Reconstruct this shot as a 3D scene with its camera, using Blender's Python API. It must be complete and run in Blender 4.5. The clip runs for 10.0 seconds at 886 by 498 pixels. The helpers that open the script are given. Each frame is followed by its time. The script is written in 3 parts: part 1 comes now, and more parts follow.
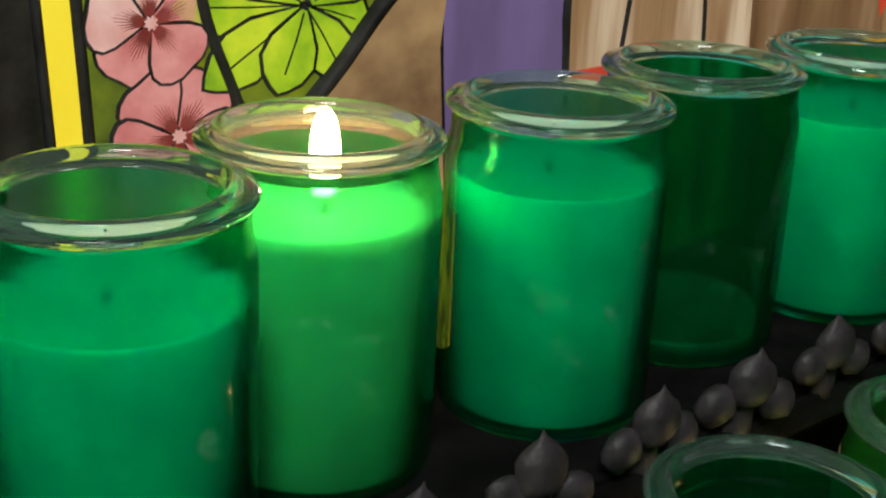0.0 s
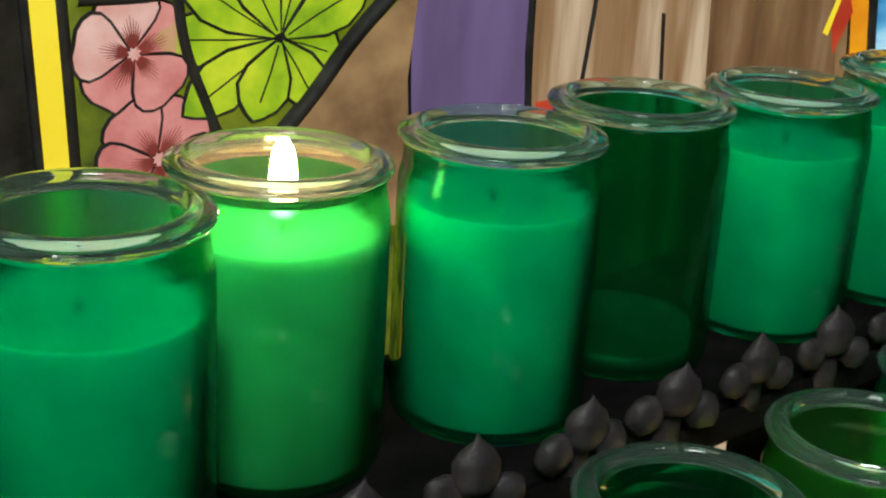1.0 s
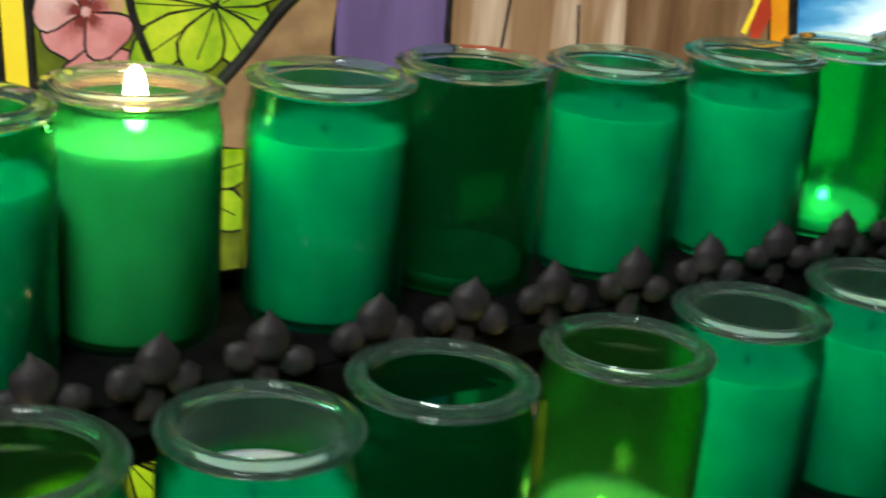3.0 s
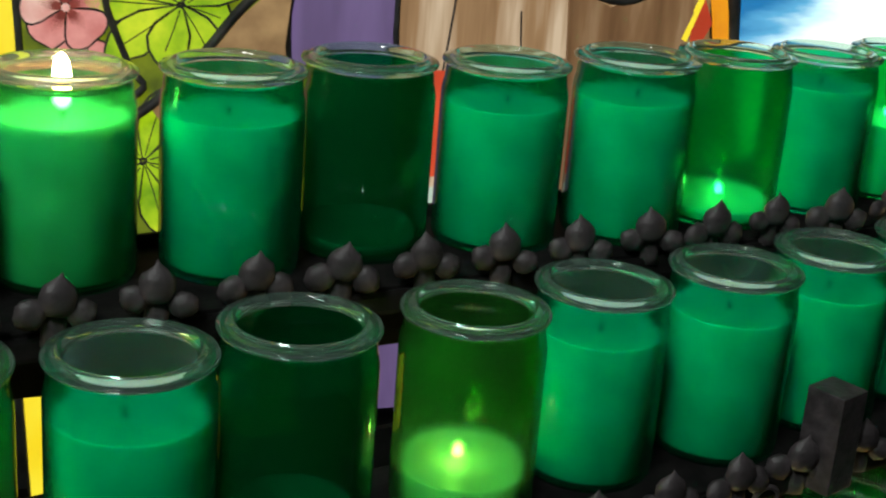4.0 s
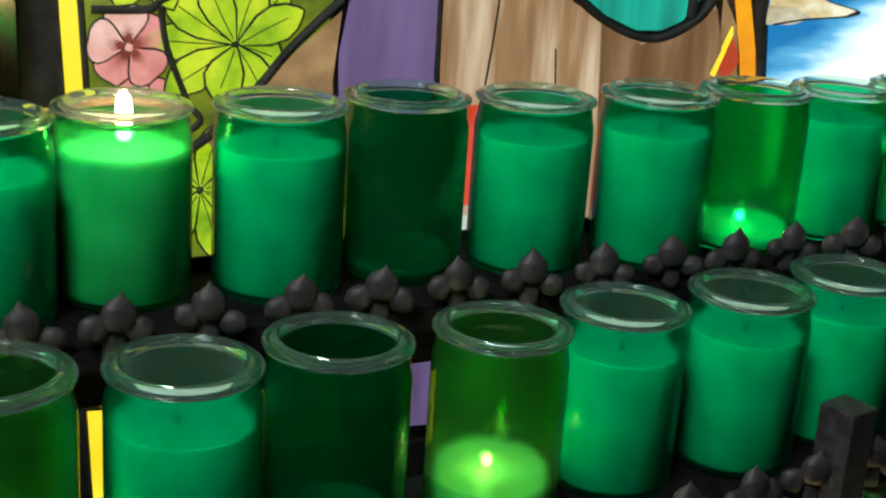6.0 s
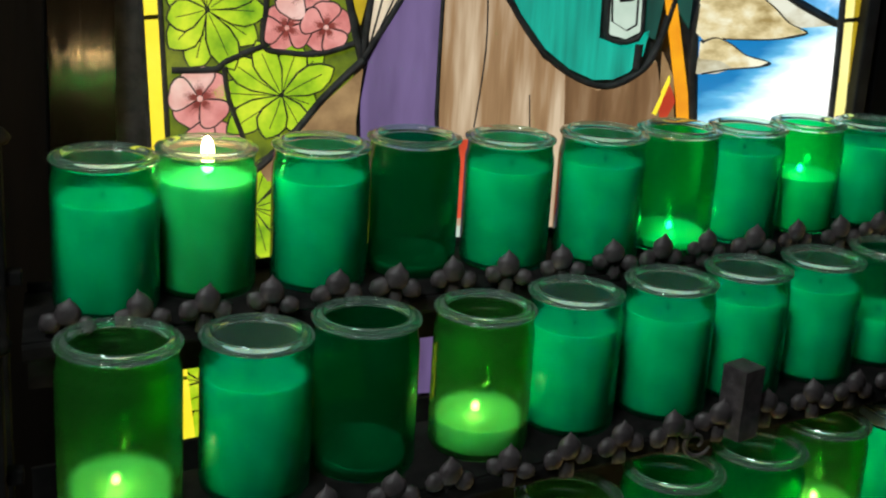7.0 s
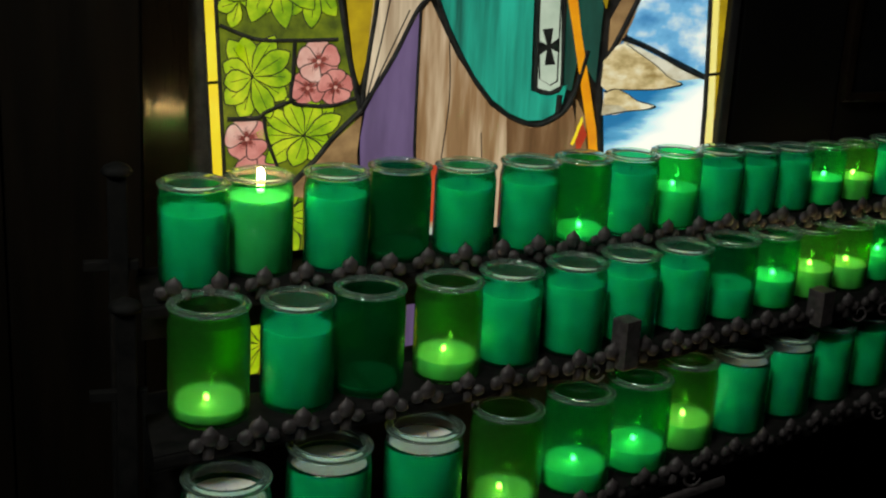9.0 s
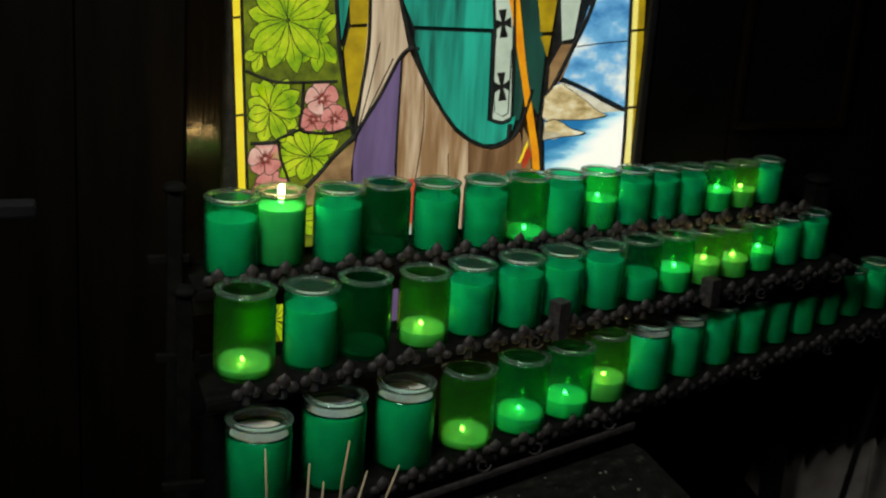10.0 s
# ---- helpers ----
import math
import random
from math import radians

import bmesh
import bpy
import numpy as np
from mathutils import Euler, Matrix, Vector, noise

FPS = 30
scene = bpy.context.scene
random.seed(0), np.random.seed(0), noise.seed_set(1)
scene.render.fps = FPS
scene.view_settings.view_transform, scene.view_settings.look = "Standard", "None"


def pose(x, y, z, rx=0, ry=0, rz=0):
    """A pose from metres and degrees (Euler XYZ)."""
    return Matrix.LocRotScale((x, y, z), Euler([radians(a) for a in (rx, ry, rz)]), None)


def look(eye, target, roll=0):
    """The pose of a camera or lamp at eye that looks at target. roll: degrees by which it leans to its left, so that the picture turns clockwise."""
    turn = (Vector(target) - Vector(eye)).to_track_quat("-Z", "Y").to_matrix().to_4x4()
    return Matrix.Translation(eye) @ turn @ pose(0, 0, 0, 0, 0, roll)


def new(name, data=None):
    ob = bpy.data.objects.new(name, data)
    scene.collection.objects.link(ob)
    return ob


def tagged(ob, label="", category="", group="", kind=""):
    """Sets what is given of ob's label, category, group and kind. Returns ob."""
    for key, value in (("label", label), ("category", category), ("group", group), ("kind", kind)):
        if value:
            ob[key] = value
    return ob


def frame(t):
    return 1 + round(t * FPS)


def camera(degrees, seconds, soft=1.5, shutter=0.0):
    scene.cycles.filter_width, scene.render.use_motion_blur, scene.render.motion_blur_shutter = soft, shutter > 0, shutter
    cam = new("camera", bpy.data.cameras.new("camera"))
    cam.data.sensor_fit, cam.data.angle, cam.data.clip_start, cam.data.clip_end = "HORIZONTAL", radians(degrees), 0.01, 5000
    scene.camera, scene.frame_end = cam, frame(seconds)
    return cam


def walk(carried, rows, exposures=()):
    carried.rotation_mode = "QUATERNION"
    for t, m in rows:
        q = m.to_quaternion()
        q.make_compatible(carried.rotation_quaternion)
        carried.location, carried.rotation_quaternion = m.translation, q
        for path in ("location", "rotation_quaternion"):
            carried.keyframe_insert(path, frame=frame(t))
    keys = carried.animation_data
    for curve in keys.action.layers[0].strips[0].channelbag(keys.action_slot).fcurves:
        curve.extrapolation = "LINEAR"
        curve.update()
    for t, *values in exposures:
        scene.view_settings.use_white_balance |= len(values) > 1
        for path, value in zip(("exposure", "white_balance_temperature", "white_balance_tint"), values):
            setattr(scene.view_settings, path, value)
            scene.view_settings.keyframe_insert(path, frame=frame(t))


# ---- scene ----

# ---- camera ----
cam = camera(35.29, 10.0, 2.1, 0.5)
PATH = [
    (0, pose(-0.1173, -0.3652, 1.3231, 69.431, 0, -32.412) @ pose(0, 0, 0, 0, 0, 2.681)),
    (0.5, pose(-0.1211, -0.3825, 1.3320, 69.944, 0, -32.664) @ pose(0, 0, 0, 0, 0, 3.220)),
    (1, pose(-0.1221, -0.4110, 1.3391, 70.255, 0, -32.213) @ pose(0, 0, 0, 0, 0, 3.368)),
    (1.5, pose(-0.1205, -0.4415, 1.3429, 70.352, 0, -31.430) @ pose(0, 0, 0, 0, 0, 3.320)),
    (2, pose(-0.1285, -0.4777, 1.3391, 70.852, 0, -30.667) @ pose(0, 0, 0, 0, 0, 3.970)),
    (2.5, pose(-0.1197, -0.5250, 1.3358, 71.086, 0, -28.547) @ pose(0, 0, 0, 0, 0, 4.328)),
    (3, pose(-0.0473, -0.5921, 1.3425, 70.964, 0, -25.144) @ pose(0, 0, 0, 0, 0, 4.486)),
    (3.2, pose(-0.0272, -0.6296, 1.3447, 71.064, 0, -24.648) @ pose(0, 0, 0, 0, 0, 5.214)),
    (4.3, pose(0.0600, -0.7563, 1.3728, 71.017, 0, -16.990) @ pose(0, 0, 0, 0, 0, 3.996)),
    (4.5, pose(0.0606, -0.7625, 1.3696, 71.496, 0, -16.545) @ pose(0, 0, 0, 0, 0, 3.837)),
    (5, pose(0.0554, -0.7677, 1.3714, 71.671, 0, -16.187) @ pose(0, 0, 0, 0, 0, 3.934)),
    (5.5, pose(0.0548, -0.7667, 1.3711, 71.755, 0, -16.083) @ pose(0, 0, 0, 0, 0, 4.025)),
    (5.7, pose(0.0548, -0.7667, 1.3711, 71.755, 0, -16.083) @ pose(0, 0, 0, 0, 0, 4.025)),
    (6.8, pose(-0.0089, -1.0218, 1.4652, 71.720, 0, -15.567) @ pose(0, 0, 0, 0, 0, 3.477)),
    (7, pose(-0.0269, -1.0740, 1.4725, 72.193, 0, -15.841) @ pose(0, 0, 0, 0, 0, 3.491)),
    (7.5, pose(-0.0552, -1.1904, 1.5144, 72.164, 0, -15.792) @ pose(0, 0, 0, 0, 0, 3.093)),
    (8, pose(-0.0775, -1.3162, 1.5256, 72.787, 0, -15.698) @ pose(0, 0, 0, 0, 0, 2.850)),
    (8.5, pose(-0.1219, -1.4576, 1.5722, 72.811, 0, -16.106) @ pose(0, 0, 0, 0, 0, 2.854)),
    (9, pose(-0.1715, -1.5721, 1.6206, 72.554, 0, -16.926) @ pose(0, 0, 0, 0, 0, 3.067)),
    (9.5, pose(-0.2529, -1.7610, 1.6920, 72.318, 0, -18.077) @ pose(0, 0, 0, 0, 0, 3.444)),
    (10, pose(-0.3557, -2.0241, 1.8025, 71.816, 0, -19.137) @ pose(0, 0, 0, 0, 0, 4.020)),
]
walk(cam, PATH, [(0, -0.22, 6750, 4), (3.2, -0.12, 6750, 4), (5.0, 0.0, 6650, 2), (7.6, 0.10, 6600, 2), (8.0, -0.10, 7200, 1), (10, -0.36, 7300, 1)])

# ---- world and lamps ----
world = bpy.data.worlds.new("world")
scene.world = world
world.use_nodes = True
world.node_tree.nodes["Background"].inputs[0].default_value = (0.5, 0.6, 0.7, 1)
world.node_tree.nodes["Background"].inputs[1].default_value = 0.0


def area_lamp(name, eye, target, size, watts, colour):
    data = bpy.data.lights.new(name, "AREA")
    data.size, data.energy, data.color = size, watts, colour
    ob = new(name, data)
    ob.matrix_world = look(eye, target)
    return ob


ceiling_light = area_lamp("ceiling_light", (-0.65, -1.00, 2.58), (0.42, 0, 1.05), 0.6, 7.6, (0.92, 0.98, 1.0))
ceiling_light.data.spread = radians(80)
spot_light = area_lamp("spot_light", (0.45, -1.1, 2.6), (0.3, 0, 1.1), 0.25, 1.3, (0.95, 0.97, 1.0))


# ---- materials ----
def material(name):
    m = bpy.data.materials.new(name)
    m.use_nodes = True
    nt = m.node_tree
    return m, nt, nt.nodes["Principled BSDF"]


def add(nt, kind, **values):
    n = nt.nodes.new(kind)
    for key, value in values.items():
        n.inputs[key.replace("_", " ")].default_value = value
    return n


def ramp(nt, fac, stops):
    n = nt.nodes.new("ShaderNodeValToRGB")
    e = n.color_ramp.elements
    while len(e) < len(stops):
        e.new(0.5)
    for k, (at, colour) in zip(e, stops):
        k.position, k.color = at, (*colour, 1)
    nt.links.new(fac, n.inputs[0])
    return n.outputs[0]


def coords(nt, scale=(1, 1, 1)):
    tc, mp = nt.nodes.new("ShaderNodeTexCoord"), nt.nodes.new("ShaderNodeMapping")
    mp.inputs["Scale"].default_value = scale
    nt.links.new(tc.outputs["Object"], mp.inputs["Vector"])
    return mp.outputs[0]


def noise_fac(nt, vec, scale, detail=4.0, rough=0.55):
    n = add(nt, "ShaderNodeTexNoise", Scale=scale, Detail=detail, Roughness=rough)
    nt.links.new(vec, n.inputs["Vector"])
    return n.outputs[0]


def bump(nt, fac, target, strength, distance):
    b = add(nt, "ShaderNodeBump", Strength=strength, Distance=distance)
    nt.links.new(fac, b.inputs["Height"])
    nt.links.new(b.outputs[0], target.inputs["Normal"])


def mottled(name, stops, scale, rough=(0.4, 0.6), metal=0.0, stretch=(1, 1, 1), relief=0.3, depth=0.001, specular=0.5):
    m, nt, p = material(name)
    p.inputs["Specular IOR Level"].default_value = specular
    v = coords(nt, stretch)
    f = noise_fac(nt, v, scale)
    nt.links.new(ramp(nt, f, stops), p.inputs["Base Color"])
    r = add(nt, "ShaderNodeMapRange", To_Min=rough[0], To_Max=rough[1])
    nt.links.new(noise_fac(nt, v, scale * 5), r.inputs[0])
    nt.links.new(r.outputs[0], p.inputs["Roughness"])
    p.inputs["Metallic"].default_value = metal
    if relief:
        bump(nt, noise_fac(nt, v, scale * 4), p, relief, depth)
    return m


def tinted_glass(name, tint, coat, share, gloss_rough=0.05, gain=0.6, blur=0.05):
    """A coloured glass wall: it lets tinted light through, its thin coat scatters some, and its face shines."""
    m, nt, p = material(name)
    nt.nodes.remove(p)
    clear = add(nt, "ShaderNodeBsdfRefraction", Roughness=blur, IOR=1.46)
    f = noise_fac(nt, coords(nt, (1, 1, 0.35)), 30, 3)
    dark = tuple(c * 0.9 for c in tint)
    nt.links.new(ramp(nt, f, [(0.3, dark), (0.7, tint)]), clear.inputs[0])
    milk, milk2 = add(nt, "ShaderNodeBsdfTranslucent", Color=(*coat, 1)), add(nt, "ShaderNodeBsdfDiffuse", Color=(*coat, 1))
    shine = add(nt, "ShaderNodeBsdfGlossy", Roughness=gloss_rough)
    fr = add(nt, "ShaderNodeLayerWeight", Blend=0.5)
    steep = nt.nodes.new("ShaderNodeMath")
    steep.operation = "POWER"
    steep.inputs[1].default_value = 3.2
    nt.links.new(fr.outputs["Facing"], steep.inputs[0])
    k = nt.nodes.new("ShaderNodeMath")
    k.operation = "MULTIPLY_ADD"
    k.inputs[1].default_value, k.inputs[2].default_value = gain, 0.03
    nt.links.new(steep.outputs[0], k.inputs[0])

    def mix(fac, a, b):
        n = nt.nodes.new("ShaderNodeMixShader")
        if isinstance(fac, float):
            n.inputs[0].default_value = fac
        else:
            nt.links.new(fac, n.inputs[0])
        nt.links.new(a.outputs[0], n.inputs[1])
        nt.links.new(b.outputs[0], n.inputs[2])
        return n

    out = mix(k.outputs[0], mix(share, clear, mix(0.35, milk, milk2)), shine)
    b = add(nt, "ShaderNodeBump", Strength=0.12, Distance=0.001)
    nt.links.new(noise_fac(nt, coords(nt, (1, 1, 0.2)), 60, 2), b.inputs["Height"])
    nt.links.new(b.outputs[0], shine.inputs["Normal"])
    nt.links.new(out.outputs[0], nt.nodes["Material Output"].inputs[0])
    return m


def rim_glass():
    m, nt, p = material("clear_rim_glass")
    p.inputs["Base Color"].default_value = (0.60, 0.82, 0.72, 1)
    p.inputs["Roughness"].default_value = 0.03
    p.inputs["IOR"].default_value = 1.46
    p.inputs["Transmission Weight"].default_value = 0.97
    bump(nt, noise_fac(nt, coords(nt), 90, 2), p, 0.07, 0.0006)
    return m


def wax_material():
    m, nt, p = material("white_wax")
    f = noise_fac(nt, coords(nt), 40)
    nt.links.new(ramp(nt, f, [(0.3, (0.66, 0.64, 0.59)), (0.7, (0.88, 0.87, 0.83))]), p.inputs["Base Color"])
    p.inputs["Subsurface Weight"].default_value = 1.0
    p.inputs["Subsurface Radius"].default_value = (1.0, 0.8, 0.55)
    p.inputs["Subsurface Scale"].default_value = 0.012
    p.inputs["Roughness"].default_value = 0.45
    bump(nt, noise_fac(nt, coords(nt), 120), p, 0.15, 0.0006)
    return m


def glowing(name, stops, scale, strength=1.0, stretch=(1, 1, 1), rough=0.25, detail=4.0):
    """Painted glass lit from behind."""
    m, nt, p = material(name)
    v = coords(nt, stretch)
    c = ramp(nt, noise_fac(nt, v, scale, detail), stops)
    p.inputs["Base Color"].default_value = (0.03, 0.03, 0.03, 1)
    p.inputs["Roughness"].default_value = rough
    p.inputs["Specular IOR Level"].default_value = 0.12
    nt.links.new(c, p.inputs["Emission Color"])
    p.inputs["Emission Strength"].default_value = strength
    bump(nt, noise_fac(nt, v, scale * 6), p, 0.1, 0.0005)
    return m


def flame_material(name, strength):
    m, nt, p = material(name)
    nt.nodes.remove(p)
    e = add(nt, "ShaderNodeEmission", Strength=strength, Color=(1.0, 0.64, 0.27, 1))
    nt.links.new(e.outputs[0], nt.nodes["Material Output"].inputs[0])
    return m


GREEN = tinted_glass("green_glass", (0.045, 0.70, 0.43), (0.012, 0.50, 0.22), 0.07, blur=0.25)
# Burnt-low jars: hazy glass with the glow inside put into tint and coat.
GREEN_HAZY_GLOW = tinted_glass("hazy_flame_glow_glass", (0.30, 0.78, 0.33), (0.14, 0.60, 0.14), 0.075, blur=0.23)
EMERALD_HAZY_GLOW = tinted_glass("hazy_emerald_glow_glass", (0.10, 0.80, 0.40), (0.03, 0.60, 0.22), 0.075, blur=0.23)
# The lit candle's glass: the flame's lime glow is put into the tint.
GREEN_FLAME_LIT = tinted_glass("flame_lit_green_glass", (0.17, 0.72, 0.38), (0.05, 0.55, 0.17), 0.07, blur=0.24)
COLLAR = tinted_glass("clear_collar_glass", (0.66, 0.74, 0.71), (0.5, 0.56, 0.54), 0.05, 0.04, 0.8, blur=0.06)
# Milky warm glass: the flame's pinkish halo is put into its colour.
FLAME_HALO = tinted_glass("flame_halo_glass", (0.86, 0.80, 0.74), (0.75, 0.62, 0.56), 0.22, 0.05, 0.8)
GREEN_DEEP = tinted_glass("deep_green_glass", (0.06, 0.58, 0.33), (0.008, 0.22, 0.07), 0.17, blur=0.10)
CLEAR = rim_glass()
WAX = wax_material()
BASE_DISC = mottled("dim_base_disc", [(0.3, (0.05, 0.06, 0.05)), (0.7, (0.14, 0.15, 0.13))], 60, (0.4, 0.6), relief=0.2)
WICK = mottled("blue_black_wick", [(0.3, (0.02, 0.02, 0.05)), (0.7, (0.05, 0.06, 0.16))], 200, (0.7, 0.9))
FLAME = flame_material("flame", 150)
FLAME_SMALL = flame_material("small_flame", 240)
IRON = mottled("black_iron", [(0.35, (0.020, 0.017, 0.018)), (0.7, (0.062, 0.050, 0.054))], 90, (0.40, 0.62), 0.0, relief=0.6, specular=0.35)
# Several times blacker than IRON and less shiny, for shelves, rails, posts and sheets.
IRON_DEEP = mottled("deep_black_iron", [(0.35, (0.003, 0.003, 0.003)), (0.7, (0.009, 0.008, 0.008))], 60, (0.6, 0.85), 0.0, specular=0.09)
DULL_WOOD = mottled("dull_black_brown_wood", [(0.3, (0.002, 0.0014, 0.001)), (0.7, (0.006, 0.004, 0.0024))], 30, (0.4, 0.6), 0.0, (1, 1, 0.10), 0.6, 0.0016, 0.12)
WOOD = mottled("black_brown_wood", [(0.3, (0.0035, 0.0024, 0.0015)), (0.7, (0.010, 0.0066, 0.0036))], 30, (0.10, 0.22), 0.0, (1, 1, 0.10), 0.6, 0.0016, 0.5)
# Near-black: the unlit room's darkness is put into the colour.
UNLIT_WALL = mottled("unlit_near_black", [(0.3, (0.0012, 0.0012, 0.0013)), (0.7, (0.003, 0.003, 0.0032))], 6, (0.6, 0.8), specular=0.04)
STONE = mottled("dark_tray_grit", [(0.4, (0.006, 0.0055, 0.005)), (0.62, (0.014, 0.013, 0.012)), (0.74, (0.06, 0.056, 0.05))], 45, (0.6, 0.9), relief=0.9, depth=0.004, specular=0.1)
FLOOR = mottled("dark_floor_stone", [(0.3, (0.012, 0.011, 0.011)), (0.7, (0.028, 0.026, 0.026))], 5, (0.5, 0.7), specular=0.2)
PALE_STONE = mottled("pale_grey_stone", [(0.3, (0.36, 0.30, 0.29)), (0.7, (0.55, 0.48, 0.46))], 16, (0.6, 0.8), specular=0.2)
LEAD = mottled("black_lead", [(0.3, (0.015, 0.015, 0.016)), (0.7, (0.05, 0.05, 0.052))], 60, (0.5, 0.7), 0.0, specular=0.15)
PEBBLE = mottled("pale_pebble", [(0.3, (0.10, 0.095, 0.085)), (0.7, (0.3, 0.29, 0.26))], 300, (0.5, 0.8))
STEEL = mottled("dull_steel", [(0.3, (0.006, 0.006, 0.007)), (0.7, (0.014, 0.014, 0.016))], 40, (0.5, 0.7), 0.0, specular=0.15)
FRAME = mottled("dark_brown_wood", [(0.3, (0.003, 0.0018, 0.001)), (0.7, (0.008, 0.0045, 0.0025))], 40, (0.2, 0.4))
TAPER = mottled("pale_taper_wood", [(0.3, (0.45, 0.34, 0.22)), (0.7, (0.6, 0.48, 0.33))], 80, (0.5, 0.7), 0, (1, 1, 0.1))

LEAF = glowing("leaf_glass", [(0.3, (0.13, 0.30, 0.004)), (0.5, (0.36, 0.56, 0.012)), (0.7, (0.62, 0.74, 0.03))], 34)
LEAF_DEEP = glowing("deep_leaf_glass", [(0.3, (0.04, 0.06, 0.003)), (0.5, (0.11, 0.15, 0.005)), (0.7, (0.20, 0.25, 0.008))], 40)
PINK = glowing("pink_glass", [(0.3, (0.55, 0.15, 0.145)), (0.7, (0.80, 0.34, 0.32))], 45)
PINK_PALE = glowing("pale_pink_glass", [(0.3, (0.66, 0.27, 0.24)), (0.7, (0.86, 0.56, 0.52))], 45)
PURPLE = glowing("purple_glass", [(0.3, (0.08, 0.05, 0.13)), (0.7, (0.18, 0.12, 0.29))], 14, 1.0, (1.5, 1, 0.3))
ROBE = glowing("cream_brown_glass", [(0.3, (0.17, 0.075, 0.026)), (0.5, (0.38, 0.22, 0.11)), (0.68, (0.74, 0.56, 0.40))], 20, 0.86, (2.2, 1, 0.18))
ROBE_PALE = glowing("cream_glass", [(0.3, (0.34, 0.23, 0.15)), (0.7, (0.82, 0.68, 0.52))], 20, 1.0, (2.6, 1, 0.2))
ROBE_BROWN = glowing("russet_glass", [(0.3, (0.15, 0.065, 0.022)), (0.55, (0.30, 0.155, 0.07)), (0.72, (0.48, 0.30, 0.17))], 22, 0.66, (2.0, 1, 0.3))
BROWN = glowing("brown_glass", [(0.3, (0.14, 0.07, 0.03)), (0.7, (0.42, 0.26, 0.12))], 24)
TEAL = glowing("teal_glass", [(0.3, (0.002, 0.07, 0.058)), (0.5, (0.006, 0.26, 0.20)), (0.7, (0.014, 0.46, 0.35))], 16, 1.0, (2.8, 1, 0.24))
TEAL_DARK = glowing("dark_teal_glass", [(0.3, (0.004, 0.03, 0.024)), (0.7, (0.008, 0.09, 0.07))], 20, 1.0, (1.5, 1, 0.4))
STOLE = glowing("pale_green_glass", [(0.3, (0.42, 0.54, 0.46)), (0.7, (0.66, 0.76, 0.68))], 18)
YELLOW = glowing("yellow_glass", [(0.3, (0.90, 0.62, 0.01)), (0.7, (1.0, 0.85, 0.06))], 12, 1.1)
YELLOW_PALE = glowing("pale_yellow_glass", [(0.3, (0.95, 0.80, 0.12)), (0.7, (1.0, 0.95, 0.55))], 10, 1.1, (1, 1, 0.4))
OCHRE = glowing("ochre_glass", [(0.3, (0.30, 0.20, 0.005)), (0.7, (0.62, 0.44, 0.01))], 20)
ORANGE = glowing("orange_glass", [(0.3, (0.80, 0.26, 0.005)), (0.7, (1.0, 0.45, 0.01))], 20)
RED = glowing("red_glass", [(0.3, (0.45, 0.03, 0.01)), (0.7, (0.75, 0.09, 0.03))], 20)
def sea_glass():
    """Blue painted water that runs out into white glare along a slanting shore line."""
    m, nt, p = material("sea_glass")
    v = coords(nt)
    dot = nt.nodes.new("ShaderNodeVectorMath")
    dot.operation = "DOT_PRODUCT"
    dot.inputs[1].default_value = (-46.0, 0, 53.2)
    nt.links.new(v, dot.inputs[0])
    n = noise_fac(nt, coords(nt, (0.5, 1, 2.2)), 35, 5)
    a = nt.nodes.new("ShaderNodeMath")
    a.operation = "MULTIPLY_ADD"
    nt.links.new(n, a.inputs[0])
    a.inputs[1].default_value = 3.0
    nt.links.new(dot.outputs["Value"], a.inputs[2])
    f = add(nt, "ShaderNodeMapRange", From_Min=33.54, From_Max=37.54)
    nt.links.new(a.outputs[0], f.inputs[0])
    c = ramp(nt, f.outputs[0], [(0.0, (1.0, 1.0, 1.0)), (0.35, (0.55, 0.82, 0.97)), (0.6, (0.10, 0.38, 0.66)), (0.9, (0.01, 0.16, 0.42))])
    p.inputs["Base Color"].default_value = (0.03, 0.03, 0.03, 1)
    p.inputs["Specular IOR Level"].default_value = 0.12
    nt.links.new(c, p.inputs["Emission Color"])
    p.inputs["Emission Strength"].default_value = 1.25
    return m


MAROON = glowing("maroon_glass_paint", [(0.3, (0.16, 0.022, 0.018)), (0.7, (0.30, 0.06, 0.05))], 60)
SAND = glowing("sandy_glass", [(0.32, (0.36, 0.25, 0.09)), (0.5, (0.74, 0.60, 0.34)), (0.66, (0.95, 0.90, 0.72))], 28, 1.0, (1, 1, 1.8))
SEA = sea_glass()
SAND_DIM = glowing("tan_glass", [(0.32, (0.34, 0.25, 0.13)), (0.48, (0.56, 0.50, 0.36)), (0.66, (0.80, 0.78, 0.68))], 24, 1.0, (1, 1, 1.8))
SKY = glowing("sky_glass", [(0.32, (0.03, 0.20, 0.52)), (0.50, (0.16, 0.46, 0.82)), (0.68, (0.95, 1.0, 1.0))], 14, 1.15, (1, 1, 1.4))


# ---- mesh helpers ----
def mesh_of(name, verts, faces, smooth=True):
    me = bpy.data.meshes.new(name)
    me.from_pydata(verts, [], faces)
    if smooth:
        me.shade_smooth()
    me.update()
    return me


def part(name, me, mat, parent=None, label="", m=None):
    ob = new(name, me)
    if mat and not me.materials:
        me.materials.append(mat)
    if parent:
        ob.parent = parent
    if m is not None:
        ob.matrix_local = m
    if label:
        ob["label"] = label
    return ob


